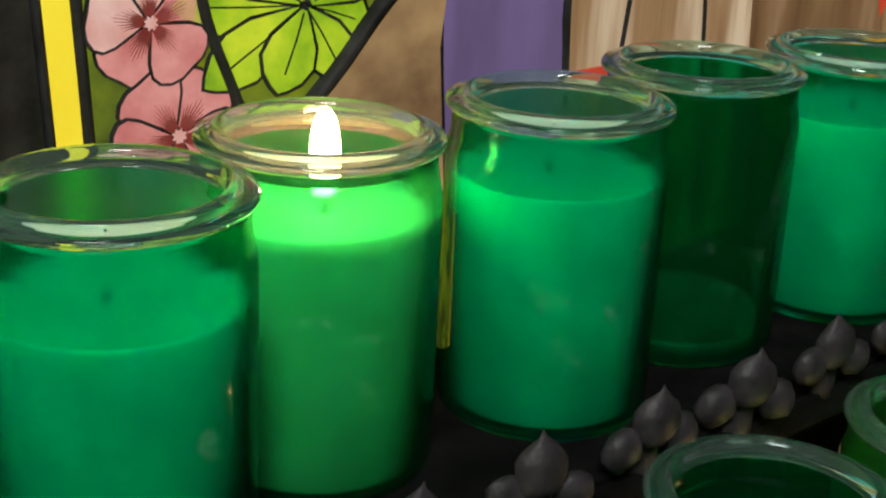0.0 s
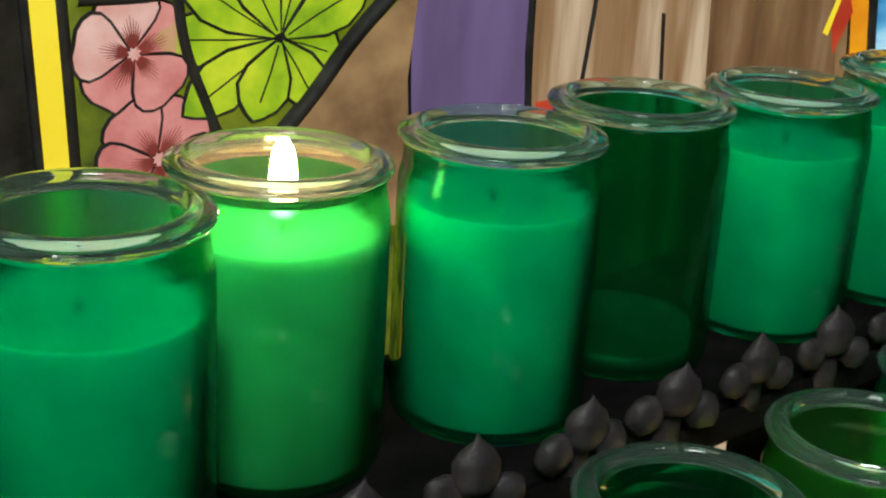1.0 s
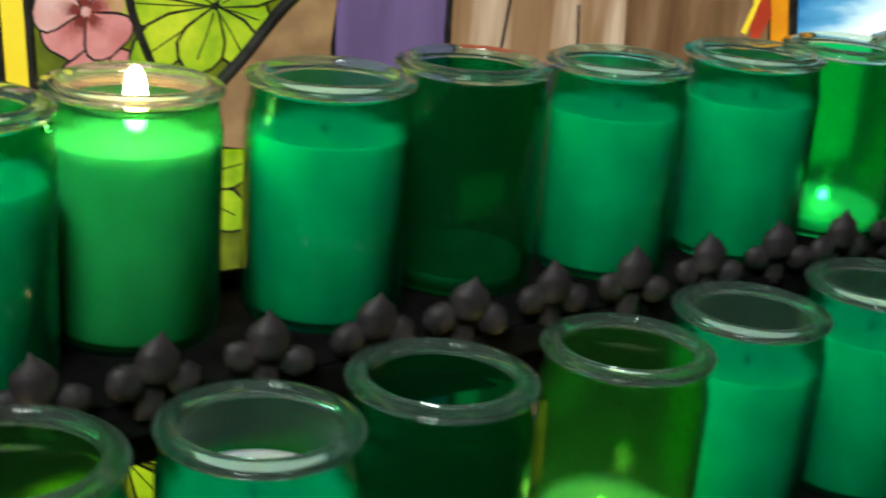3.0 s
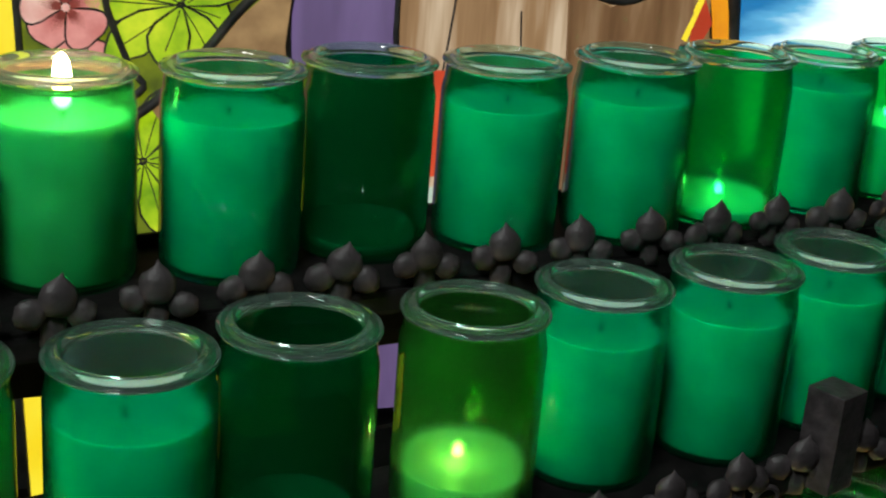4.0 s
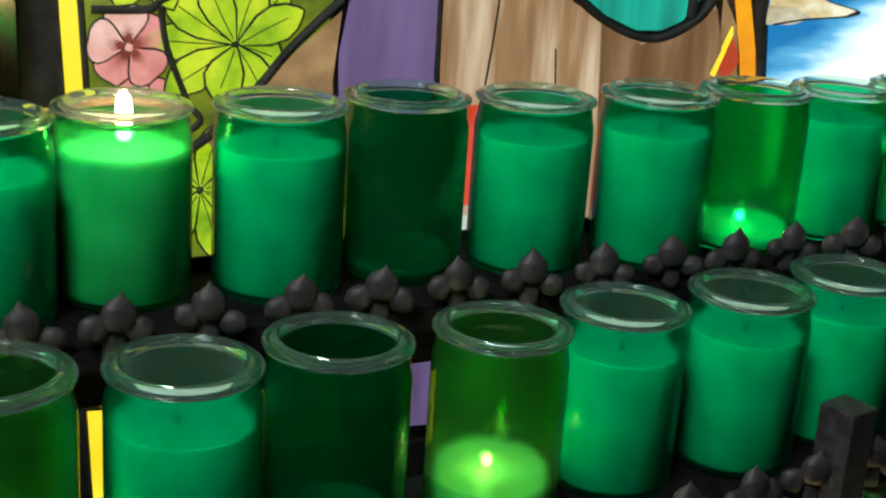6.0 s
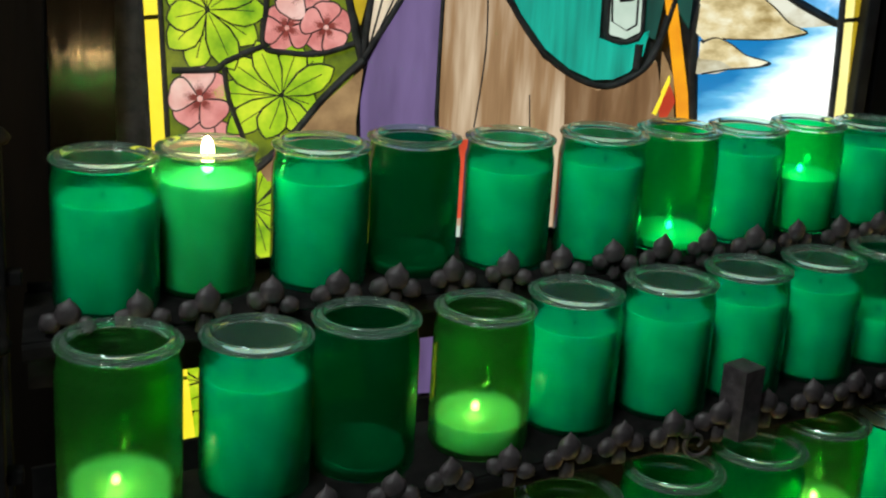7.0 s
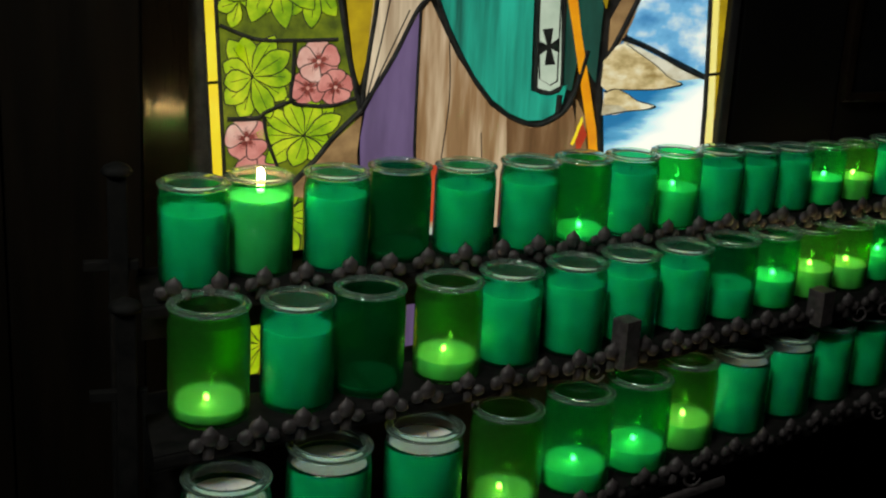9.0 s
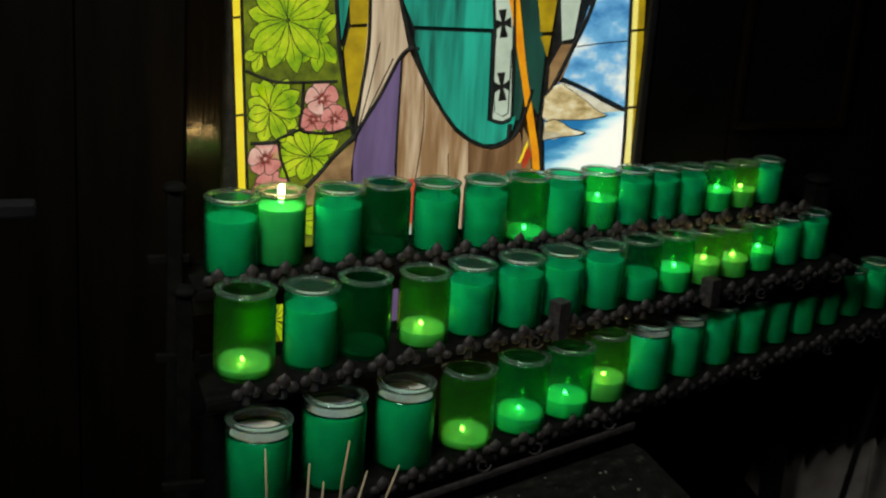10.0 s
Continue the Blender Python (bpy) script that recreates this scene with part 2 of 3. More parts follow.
def lathe(name, profile, n=40, squash=1.0, closed=False):
    """Turns a profile of (radius, height) round z."""
    verts, faces, rings = [], [], []
    for r, z in profile:
        if r < 1e-7:
            rings.append([len(verts)])
            verts.append((0, 0, z))
        else:
            rings.append(list(range(len(verts), len(verts) + n)))
            for k in range(n):
                a = 2 * math.pi * k / n
                verts.append((r * math.cos(a), r * math.sin(a) * squash, z))
    pairs = list(zip(rings, rings[1:])) + ([(rings[-1], rings[0])] if closed else [])
    for a, b in pairs:
        for k in range(n):
            j = (k + 1) % n
            if len(a) == 1 and len(b) == 1:
                continue
            if len(a) == 1:
                faces.append((a[0], b[j], b[k]))
            elif len(b) == 1:
                faces.append((a[k], a[j], b[0]))
            else:
                faces.append((a[k], a[j], b[j], b[k]))
    return mesh_of(name, verts, faces)


def from_bm(name, bm, smooth=False):
    me = bpy.data.meshes.new(name)
    bmesh.ops.recalc_face_normals(bm, faces=bm.faces)
    bm.to_mesh(me)
    bm.free()
    if smooth:
        me.shade_smooth()
    return me


def box(bm, lo, hi, bevel=0.0):
    m = Matrix.LocRotScale([(a + b) / 2 for a, b in zip(lo, hi)], None, [b - a for a, b in zip(lo, hi)])
    made = bmesh.ops.create_cube(bm, size=1, matrix=m)
    if bevel:
        edges = {e for v in made["verts"] for e in v.link_edges}
        bmesh.ops.bevel(bm, geom=list(edges), offset=bevel, segments=2, affect="EDGES", profile=0.6)
    return bm


def box_mesh(name, lo, hi, bevel=0.0):
    return from_bm(name, box(bmesh.new(), lo, hi, bevel))


def sweep(name, points, half_y, half_z, closed_ends=True):
    """A bar of rectangular section along points, with chamfered corners."""
    sec = [(-half_y, -half_z * .6), (-half_y * .6, -half_z), (half_y * .6, -half_z), (half_y, -half_z * .6),
           (half_y, half_z * .6), (half_y * .6, half_z), (-half_y * .6, half_z), (-half_y, half_z * .6)]
    verts, faces = [], []
    for x, y, z in points:
        verts += [(x, y + a, z + b) for a, b in sec]
    for i in range(len(points) - 1):
        for k in range(8):
            j = (k + 1) % 8
            faces.append((i * 8 + k, i * 8 + j, i * 8 + 8 + j, i * 8 + 8 + k))
    faces += [tuple(range(7, -1, -1)), tuple(range(len(verts) - 8, len(verts)))]
    return mesh_of(name, verts, faces, False)


def tube(name, points, radius, n=8):
    """A round wire along points."""
    verts, faces = [], []
    pts = [Vector(p) for p in points]
    for i, p in enumerate(pts):
        t = (pts[min(i + 1, len(pts) - 1)] - pts[max(i - 1, 0)]).normalized()
        a = t.cross(Vector((0.3, 1, 0.2))).normalized()
        b = t.cross(a)
        r = radius * (1 if 0 < i < len(pts) - 1 else 0.6)
        for k in range(n):
            w = 2 * math.pi * k / n
            verts.append(p + r * (math.cos(w) * a + math.sin(w) * b))
    for i in range(len(pts) - 1):
        for k in range(n):
            j = (k + 1) % n
            faces.append((i * n + k, i * n + j, i * n + n + j, i * n + n + k))
    faces += [tuple(range(n - 1, -1, -1)), tuple(range(len(verts) - n, len(verts)))]
    return mesh_of(name, verts, faces)


# ---- the room ----
GLASS_Y = 0.2255


def structure(name, me, mat, label, category):
    return tagged(part(name, me, mat), label, category, kind="structure")


structure("floor", box_mesh("floor", (-2.2, -3.2, -0.1), (2.4, 0.6, 0.0)), FLOOR, "dark stone floor of the unlit chapel", "floor")
structure("ceiling", box_mesh("ceiling", (-2.2, -3.2, 2.7), (2.4, 0.6, 2.8)), UNLIT_WALL, "dark ceiling of the unlit chapel", "ceiling")
structure("wall_west", box_mesh("wall", (-2.3, -3.2, 0), (-2.2, 0.6, 2.7)), UNLIT_WALL, "dark unlit side wall", "wall")
structure("wall_east", box_mesh("wall", (2.4, -3.2, 0), (2.5, 0.6, 2.7)), UNLIT_WALL, "dark unlit side wall", "wall")
structure("wall_south", box_mesh("wall", (-2.2, -3.3, 0), (2.4, -3.2, 2.7)), UNLIT_WALL, "dark unlit wall behind the visitor", "wall")
north = structure("wall_north", box_mesh("wall", (-2.2, 0.28, 0), (2.4, 0.38, 2.7)), UNLIT_WALL, "dark wall behind the wooden panelling", "wall")

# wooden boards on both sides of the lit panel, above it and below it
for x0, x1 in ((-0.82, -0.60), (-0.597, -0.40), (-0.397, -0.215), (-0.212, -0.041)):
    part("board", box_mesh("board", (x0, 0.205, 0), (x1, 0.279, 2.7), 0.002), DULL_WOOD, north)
jamb = mesh_of("jamb", [(x, y, z) for z in (0, 2.7) for x, y in ((-0.040, 0.199), (0.019, 0.211), (0.019, 0.279), (-0.040, 0.279))], [(0, 1, 5, 4), (1, 2, 6, 5), (2, 3, 7, 6), (3, 0, 4, 7), (3, 2, 1, 0), (4, 5, 6, 7)], False)
part("jamb", jamb, WOOD, north, "splayed glossy dark wooden jamb")
# right-hand boards take the same near-black, their darkness put into the colour
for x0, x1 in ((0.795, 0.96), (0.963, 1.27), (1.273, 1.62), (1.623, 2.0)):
    part("board", box_mesh("board", (x0, 0.205, 0), (x1, 0.279, 2.7), 0.002), UNLIT_WALL, north)
part("board", box_mesh("board", (0.020, 0.215, 1.68), (0.794, 0.279, 2.7), 0.002), WOOD, north)
part("board", box_mesh("board", (0.020, 0.215, 0), (0.794, 0.279, 0.830), 0.002), WOOD, north)

# ---- the stained glass panel ----
panel = tagged(new("stained_glass_panel"), "backlit stained glass panel with leaves, flowers and a robed figure", "stained glass")
panel_back = part("lead_backing", box_mesh("lead_backing", (0.020, GLASS_Y + 0.004, 0.830), (0.794, 0.278, 1.68)), LEAD, panel, "black lead and backing of the lit glass")


def curve_points(pts, steps=5, closed=True):
    n, out = len(pts), []
    for i in range(n if closed else n - 1):
        p = [Vector(pts[(i + k) % n] if closed else pts[min(max(i + k, 0), n - 1)]) for k in (-1, 0, 1, 2)]
        for s in range(steps):
            t = s / steps
            out.append(0.5 * (2 * p[1] + (p[2] - p[0]) * t + (2 * p[0] - 5 * p[1] + 4 * p[2] - p[3]) * t * t + (3 * p[1] - p[0] - 3 * p[2] + p[3]) * t ** 3))
    if not closed:
        out.append(Vector(pts[-1]))
    return out


def on_panel(u, v, y):
    """From the cartoon's centimetres to the place on the panel."""
    w = 1 - 0.0022546 * u + 0.0018081 * v
    return ((0.0116331 * u - 0.0006619 * v + 0.0272970) / w, y, (-0.0017099 * u + 0.0142262 * v + 0.9248095) / w)


def pane_mesh(name, outline, depth, thick=0.003):
    """A plate of glass cut to an outline of (u, v) centimetres on the panel."""
    y = GLASS_Y - depth
    bm = bmesh.new()
    front = [bm.verts.new(on_panel(u, v, y - thick)) for u, v in outline]
    back = [bm.verts.new(on_panel(u, v, y)) for u, v in outline]
    bm.faces.new(front)
    n = len(front)
    for i in range(n):
        bm.faces.new((front[i], back[i], back[(i + 1) % n], front[(i + 1) % n]))
    return from_bm(name, bm)


def pane(outline, mat, depth=0.0, round_off=0, parent=None, name="pane", label=""):
    if round_off:
        outline = [tuple(p) for p in curve_points(outline, round_off)]
    return part(name, pane_mesh(name, outline, depth), mat, parent or panel, label)


def lead(points, width=0.5, depth=0.0015, smooth=5, name="lead_came"):
    """A strip of lead along points of the panel."""
    pts = curve_points(points, smooth, False) if smooth else [Vector(p) for p in points]
    left, right = [], []
    for i, p in enumerate(pts):
        t = (pts[min(i + 1, len(pts) - 1)] - pts[max(i - 1, 0)]).normalized()
        side = Vector((-t.y, t.x)) * width / 2
        left.append(p + side)
        right.append(p - side)
    bm, y0, y1 = bmesh.new(), GLASS_Y - 0.003 - depth - 0.0012, GLASS_Y - 0.001
    rows = [[bm.verts.new(on_panel(q.x, q.y, y)) for q, y in ((a, y1), (a, y0 + 0.001), ((a * 2 + b) / 3, y0), ((a + 2 * b) / 3, y0), (b, y0 + 0.001), (b, y1))] for a, b in zip(left, right)]
    for a, b in zip(rows, rows[1:]):
        for k in range(5):
            bm.faces.new((a[k], a[k + 1], b[k + 1], b[k]))
    return part(name, from_bm(name, bm, True), LEAD, panel)


def outlined(name, outline, mat, depth, c, grow):
    """A painted piece on a slightly larger dark one, which shows as its drawn outline."""
    outline = [(max(p[0], 4.75), p[1]) for p in outline]
    mid = sum((Vector(p) for p in outline), Vector((0, 0))) / len(outline)
    wide = []
    for p in outline:
        d = Vector(p) - mid
        wide.append(tuple(mid + d + (d.normalized() if d.length else d) * grow))
    piece = part(name, pane_mesh(name, [tuple(p) for p in outline], depth, 0.0022), mat, panel)
    part("outline", pane_mesh("outline", wide, depth - 0.0003, 0.0022), LEAD, piece)
    return piece


def lobe(c, angle, length, width, mat, depth):
    """One pointed leaflet from its centre outwards, with a dark vein."""
    a = radians(angle)
    d, s = Vector((math.cos(a), math.sin(a))), Vector((-math.sin(a), math.cos(a)))
    out = []
    shape = [(0.05, 0.05), (0.2, 0.21), (0.42, 0.43), (0.64, 0.5), (0.82, 0.37), (0.94, 0.16)]
    side = [Vector(c) + d * length * t + s * width * w for t, w in shape]
    back = [Vector(c) + d * length * t - s * width * w for t, w in reversed(shape)]
    out = side + [Vector(c) + d * length] + back
    leaflet = outlined("leaflet", out, mat, depth, c, 0.16)
    vein = [Vector(c) + d * length * t + s * (w - 0.035) for t, w in ((0.08, 0), (0.4, 0.05), (0.78, 0.02))]
    vein += [Vector(c) + d * length * t + s * (w + 0.035) for t, w in ((0.78, 0.02), (0.4, 0.05), (0.08, 0))]
    part("vein", pane_mesh("vein", [tuple(p) for p in vein], depth + 0.0022, 0.0005), LEAD, leaflet)


def leaf_cluster(c, lobes, width, seed, lift=0.0):
    rnd = random.Random(seed)
    for i, (angle, length) in enumerate(lobes):
        lobe(c, angle + rnd.uniform(-4, 4), length, width * rnd.uniform(0.82, 0.98), LEAF, lift + 0.0015 + 0.0008 * (i % 2) + 0.0016 * (i % 3 == 2))


def flower(c, radius, turn, pale):
    """Five rounded petals round a small dark-lined heart."""
    for k in range(5):
        a = radians(turn + 72 * k)
        d, s = Vector((math.cos(a), math.sin(a))), Vector((-math.sin(a), math.cos(a)))
        shape = [(0.12, 0.06), (0.30, 0.24), (0.50, 0.44), (0.68, 0.55), (0.84, 0.53), (0.96, 0.41), (1.03, 0.22)]
        out = [Vector(c) + d * radius * t + s * radius * w for t, w in shape]
        out += [Vector(c) + d * radius * 1.02]
        out += [Vector(c) + d * radius * t - s * radius * w for t, w in reversed(shape)]
        petal = outlined("petal", out, PINK_PALE if k in pale else PINK, 0.0015 + 0.0007 * (2 * k % 5), c, 0.13)
        for w in (-0.42, -0.30, -0.20, -0.10, 0.0, 0.10, 0.21, 0.31, 0.43):
            d2 = (d + s * w).normalized()
            q = Vector((-d2.y, d2.x)) * 0.05
            strip = [Vector(c) + d2 * radius * 0.12 + q, Vector(c) + d2 * radius * (0.66 - 0.5 * abs(w)), Vector(c) + d2 * radius * 0.12 - q]
            part("petal_line", pane_mesh("petal_line", [tuple(p) for p in strip], 0.0068, 0.0005), MAROON, petal)
    ring = [tuple(Vector(c) + Vector((math.cos(t), math.sin(t))) * radius * (0.13 if k % 2 else 0.08)) for k, t in [(k, k * math.pi / 8) for k in range(16)]]
    part("flower_heart", pane_mesh("flower_heart", ring, 0.0068, 0.0008), PINK_PALE, panel)


# yellow border strips with their joints
for v0, v1 in ((14.0, 28.3), (28.7, 42.8), (43.2, 55)):
    pane([(3.0 + 0.012 * v0, v0), (4.1 + 0.012 * v0, v0), (4.1 + 0.012 * v1, v1), (3.0 + 0.012 * v1, v1)], YELLOW, name="border_pane")
for v0, v1 in ((-11, 8.0), (8.4, 23.8), (24.2, 34.6), (35.0, 55)):
    pane([(56.7 + 0.095 * (v0 - 8), v0), (57.6 + 0.095 * (v0 - 8), v0), (57.6 + 0.095 * (v1 - 8), v1), (56.7 + 0.095 * (v1 - 8), v1)], YELLOW_PALE, 0.0032, name="border_pane")

for v0, v1 in ((-11, -1.2), (-0.8, 13.6)):
    pane([(2.75, v0), (4.75 - 0.05 * v0, v0), (4.75 - 0.05 * v1, v1), (2.9, v1)], YELLOW, 0.0078, name="border_pane")

# leaves and flowers
pane([(3.7, -11), (19.0, -11), (18.9, 20), (20.0, 24.0), (18.8, 33), (18.6, 55), (5.2, 55)], LEAF_DEEP, name="leaf_ground")
leaf_cluster((11.5, 41.8), [(100, 6.5), (60, 6.5), (20, 6.5), (-5, 6.8), (-30, 7.0), (-58, 7.4), (-85, 8.0), (-112, 7.4), (-140, 6.6), (-165, 6.0), (165, 6.0), (130, 6.5)], 3.1, 1)
leaf_cluster((15.8, 38.6), [(-30, 4.0), (-62, 4.6), (-95, 5.0), (-130, 4.6), (10, 3.2), (55, 4.2)], 2.2, 11, -0.0012)
leaf_cluster((7.4, 37.6), [(-60, 3.4), (-110, 3.2), (-160, 2.6), (-20, 4.0), (150, 3.0)], 2.0, 12, -0.0012)
leaf_cluster((15.6, 46.5), [(0, 3.0), (40, 4.0), (90, 5.0), (-40, 3.6)], 2.2, 13, -0.0012)
leaf_cluster((8.3, 28.8), [(95, 4.6), (60, 5.2), (25, 5.0), (-8, 4.8), (-38, 4.8), (-70, 5.2), (-105, 5.0), (-140, 4.2), (-175, 3.2), (150, 3.6), (122, 5.0)], 2.7, 2)
leaf_cluster((13.8, 21.5), [(175, 5.6), (143, 5.4), (110, 4.8), (72, 4.4), (45, 4.8), (20, 4.6), (-25, 3.0), (-65, 3.4), (-115, 3.6), (-150, 5.2)], 2.4, 3)
leaf_cluster((11.0, 12.6), [(120, 4.6), (70, 4.4), (15, 4.8), (-35, 4.8), (-80, 4.8), (-125, 5.0), (-170, 4.6)], 2.3, 4)
leaf_cluster((7.6, -2.0), [(165, 4.4), (130, 4.6), (95, 4.8), (50, 4.8), (5, 5.0), (-60, 5.0), (-120, 5.0), (-160, 4.2)], 2.4, 5)
leaf_cluster((5.6, 7.0), [(60, 4.2), (0, 3.6), (-55, 4.0), (-100, 4.2), (-150, 2.4), (110, 3.6)], 2.0, 6)
flower((7.3, 21.8), 2.4, 20, (1, 2))
flower((8.0, 17.3), 2.5, 50, ())
flower((15.9, 29.8), 2.3, 90, (0, 1, 2))
flower((14.5, 26.9), 1.9, 40, ())
flower((17.6, 26.7), 1.9, 10, ())

# the lower part of the robed figure, as plain fields of colour
pane([(18.7, 55), (20.6, 55), (20.5, 43.3), (19.2, 38.0)], TEAL)
pane([(20.6, 40.1), (20.6, 55), (24.4, 55), (23.5, 40.0)], OCHRE)
pane([(20.5, 39.6), (23.3, 39.4), (22.4, 33), (20.4, 26.6), (19.9, 28.5), (19.5, 36.4)], OCHRE)
pane([(24.2, 55), (27.4, 55), (27.6, 42.8), (28.6, 36.0), (26.9, 33.2), (24.0, 28.7), (21.0, 24.4), (21.4, 30.0), (22.9, 38.5)], ROBE_PALE)
pane([(27.5, 34.4), (25.9, 19.1), (25.6, -4), (19.6, -4), (19.9, 19.6), (20.9, 23.6), (24.5, 29.5)], PURPLE)
pane([(20.3, 23.2), (17.2, 20.8), (14.8, 18.4), (11.6, 15.8), (12.2, 14.8), (16.0, 14.0), (19.4, 12), (19.5, 19.0)], BROWN, 0.0075)
pane([(28.8, 35.2), (31.3, 28.8), (34.7, 22.8), (38.9, 20.0), (42.0, 20.8), (43.6, 22.0), (44.0, 18), (44.0, 8), (38.5, -4), (26.0, -4), (26.2, 19.1), (27.9, 34.2)], ROBE)
pane([(36.4, 21.4), (38.9, 19.9), (42.0, 20.7), (43.6, 21.9), (44.0, 18), (44.0, 6), (35.4, 6), (36.0, 14)], ROBE_BROWN, 0.0032)
pane([(29.8, 38.2), (40.3, 36.6), (39.2, 24.1), (41.0, 23.3), (43.2, 24.4), (42.6, 22.4), (41.5, 21.2), (40.2, 20.7), (38.6, 20.8), (36.8, 21.8), (35.0, 23.5), (33.2, 26.4), (31.9, 29.4), (30.6, 32.8), (29.6, 36.5)], TEAL)
pane([(28.2, 55), (41.0, 55), (40.7, 37.2), (29.6, 38.9), (28.2, 43)], TEAL)
pane([(42.9, 24.0), (43.6, 23.6), (45.2, 29.7), (45.2, 34.0), (43.6, 40), (43.2, 30)], TEAL_DARK)
pane([(44.6, 42), (44.4, 55), (46.6, 55), (46.9, 41.5), (47.6, 32.7), (46.3, 24.3), (45.4, 26)], TEAL_DARK)
pane([(41.1, 55), (43.4, 55), (43.5, 41.7), (42.4, 24.4), (41.2, 23.9), (39.8, 24.4), (40.9, 37)], STOLE, 0.0032)
pane([(43.0, 55), (43.7, 55), (44.9, 30.6), (46.0, 19.2), (46.1, 8), (45.2, 8), (45.1, 18.8), (44.1, 30.6), (42.9, 41.7)], ORANGE, 0.0034)
pane([(47.1, 36), (47.0, 55), (49.9, 55), (49.8, 41.3), (48.7, 35.9)], OCHRE)
pane([(47.0, 35.4), (48.6, 35.3), (47.9, 32.4)], OCHRE)
pane([(50.0, 33.8), (52.0, 33.8), (50.9, 31.2), (47.6, 25.4), (48.3, 31.1)], BROWN)
pane([(50.6, 55), (53.4, 55), (53.1, 41.0), (51.6, 34.6), (50.1, 34.4)], STOLE)
pane([(44.2, 22.6), (45.0, 20.5), (44.8, 8), (42.4, 8), (43.9, 19)], BROWN)
pane([(43.6, 18.2), (44.6, 20.0), (45.0, 18.6), (43.8, 16.6)], RED, 0.0034)
pane([(43.4, 17.6), (44.6, 20.2), (44.6, 20.7), (43.1, 17.8)], YELLOW, 0.0036)
pane([(26.3, 10.5), (29.6, 10.5), (29.9, 16.8), (26.4, 16.8)], RED, 0.0036)
pane([(26.6, 8.0), (29.4, 8.0), (29.4, 9.8), (26.6, 9.8)], STOLE, 0.0036)


def cross(c, h):
    """A black cross with flared arms."""
    u, v = c
    arms = [(0.06, 0.06), (0.34, 0.20), (0.34, -0.20), (0.06, -0.06), (0.17, -0.5), (-0.17, -0.5), (-0.06, -0.06), (-0.34, -0.20), (-0.34, 0.20), (-0.06, 0.06), (-0.17, 0.5), (0.17, 0.5)]
    pane([(u + a * h, v + b * h * 1.25) for a, b in arms], LEAD, 0.0068, name="black_cross")


cross((41.3, 28.9), 3.2)
cross((41.9, 37.9), 3.2)

# coast, sea and sky
pane([(46.6, 8), (56.6, 8), (58.0, 23.4), (52.1, 27.3), (49.4, 28.8), (47.2, 25.4)], SEA)
pane([(50.0, 29.2), (52.1, 28.0), (58.2, 24.0), (59.8, 40.6), (60.4, 55), (55.3, 55), (55.2, 40.9), (53.9, 38.6), (51.0, 31.7)], SKY)
pane([(46.7, 24.0), (47.2, 26.6), (48.6, 28.2), (49.6, 28.4), (51.2, 27.0), (52.8, 25.6), (54.0, 24.2), (55.4, 23.3), (53.0, 23.0), (50.1, 23.2), (47.4, 23.3)], SAND, 0.0043)
pane([(49.6, 28.6), (51.3, 27.7), (54.4, 25.7), (57.4, 23.7), (54.7, 23.7), (53.3, 24.2), (51.8, 25.8), (50.2, 27.0), (48.8, 27.6)], SAND_DIM, 0.0036)
pane([(46.9, 21.2), (47.1, 23.2), (48.2, 23.5), (49.4, 22.9), (50.6, 21.9), (52.4, 21.2), (51.6, 20.9), (49.2, 20.9)], SAND, 0.0040)
pane([(46.7, 20.7), (46.9, 21.9), (48.6, 21.6), (49.6, 20.9), (48.2, 20.6)], SAND_DIM, 0.0044)
for v0, v1 in ((-11, 8.0), (8.4, 23.8), (24.2, 34.6), (35.0, 55)):
    pane([(57.7 + 0.095 * (v0 - 8), v0), (58.5 + 0.095 * (v0 - 8), v0), (58.5 + 0.095 * (v1 - 8), v1), (57.7 + 0.095 * (v1 - 8), v1)], OCHRE, 0.0032, name="border_pane")

# main leads
lead([(49.6, 28.4), (51.2, 27.0), (52.8, 25.6), (54.0, 24.2), (55.4, 23.3), (53.0, 23.0), (50.1, 23.2), (48.6, 23.4)], 0.07, 0.0075, 4)
lead([(47.1, 23.2), (48.2, 23.5), (49.4, 22.9), (50.6, 21.9), (52.4, 21.2), (51.6, 20.9), (49.2, 20.9), (47.0, 20.7)], 0.07, 0.0075, 4)
lead([(40.4, 34), (40.1, 25.4), (41.2, 24.6), (42.0, 25.0), (42.9, 34)], 0.06, 0.0068, 0)
lead([(2.75, -11), (3.05, 20), (3.45, 55)], 0.36)
lead([(3.5, -11), (3.9, 2), (4.3, 14), (4.55, 20), (4.95, 55)], 0.44)
lead([(5.0, 35.0), (9.0, 33.0), (13.2, 32.4), (18.3, 32.0)], 0.44)
lead([(13.4, 32.2), (13.0, 28.6), (12.6, 25.6), (14.5, 24.9), (17.0, 24.6), (19.8, 25.2)], 0.44, 0.003)
lead([(12.6, 25.6), (9.6, 24.6), (8.6, 24.0), (5.2, 24.2)], 0.48, 0.003)
lead([(9.4, 24.2), (9.6, 21.6), (10.6, 18.2), (11.0, 16.6), (5.2, 14.6)], 0.40, 0.003)
lead([(18.9, 55), (18.7, 40), (19.2, 32), (19.9, 26.4), (20.3, 23.9)], 0.60)
lead([(24.0, 55), (23.2, 38.5), (21.6, 30), (20.4, 24.0)], 0.48)
lead([(20.4, 23.9), (17.2, 21.2), (14.8, 18.7), (12.0, 16.2), (10.4, 15.2)], 0.44, 0.008)
lead([(20.5, 24.0), (24.2, 29.2), (27.2, 34.3), (28.7, 35.6), (30.1, 35.5)], 0.44, 0.003)
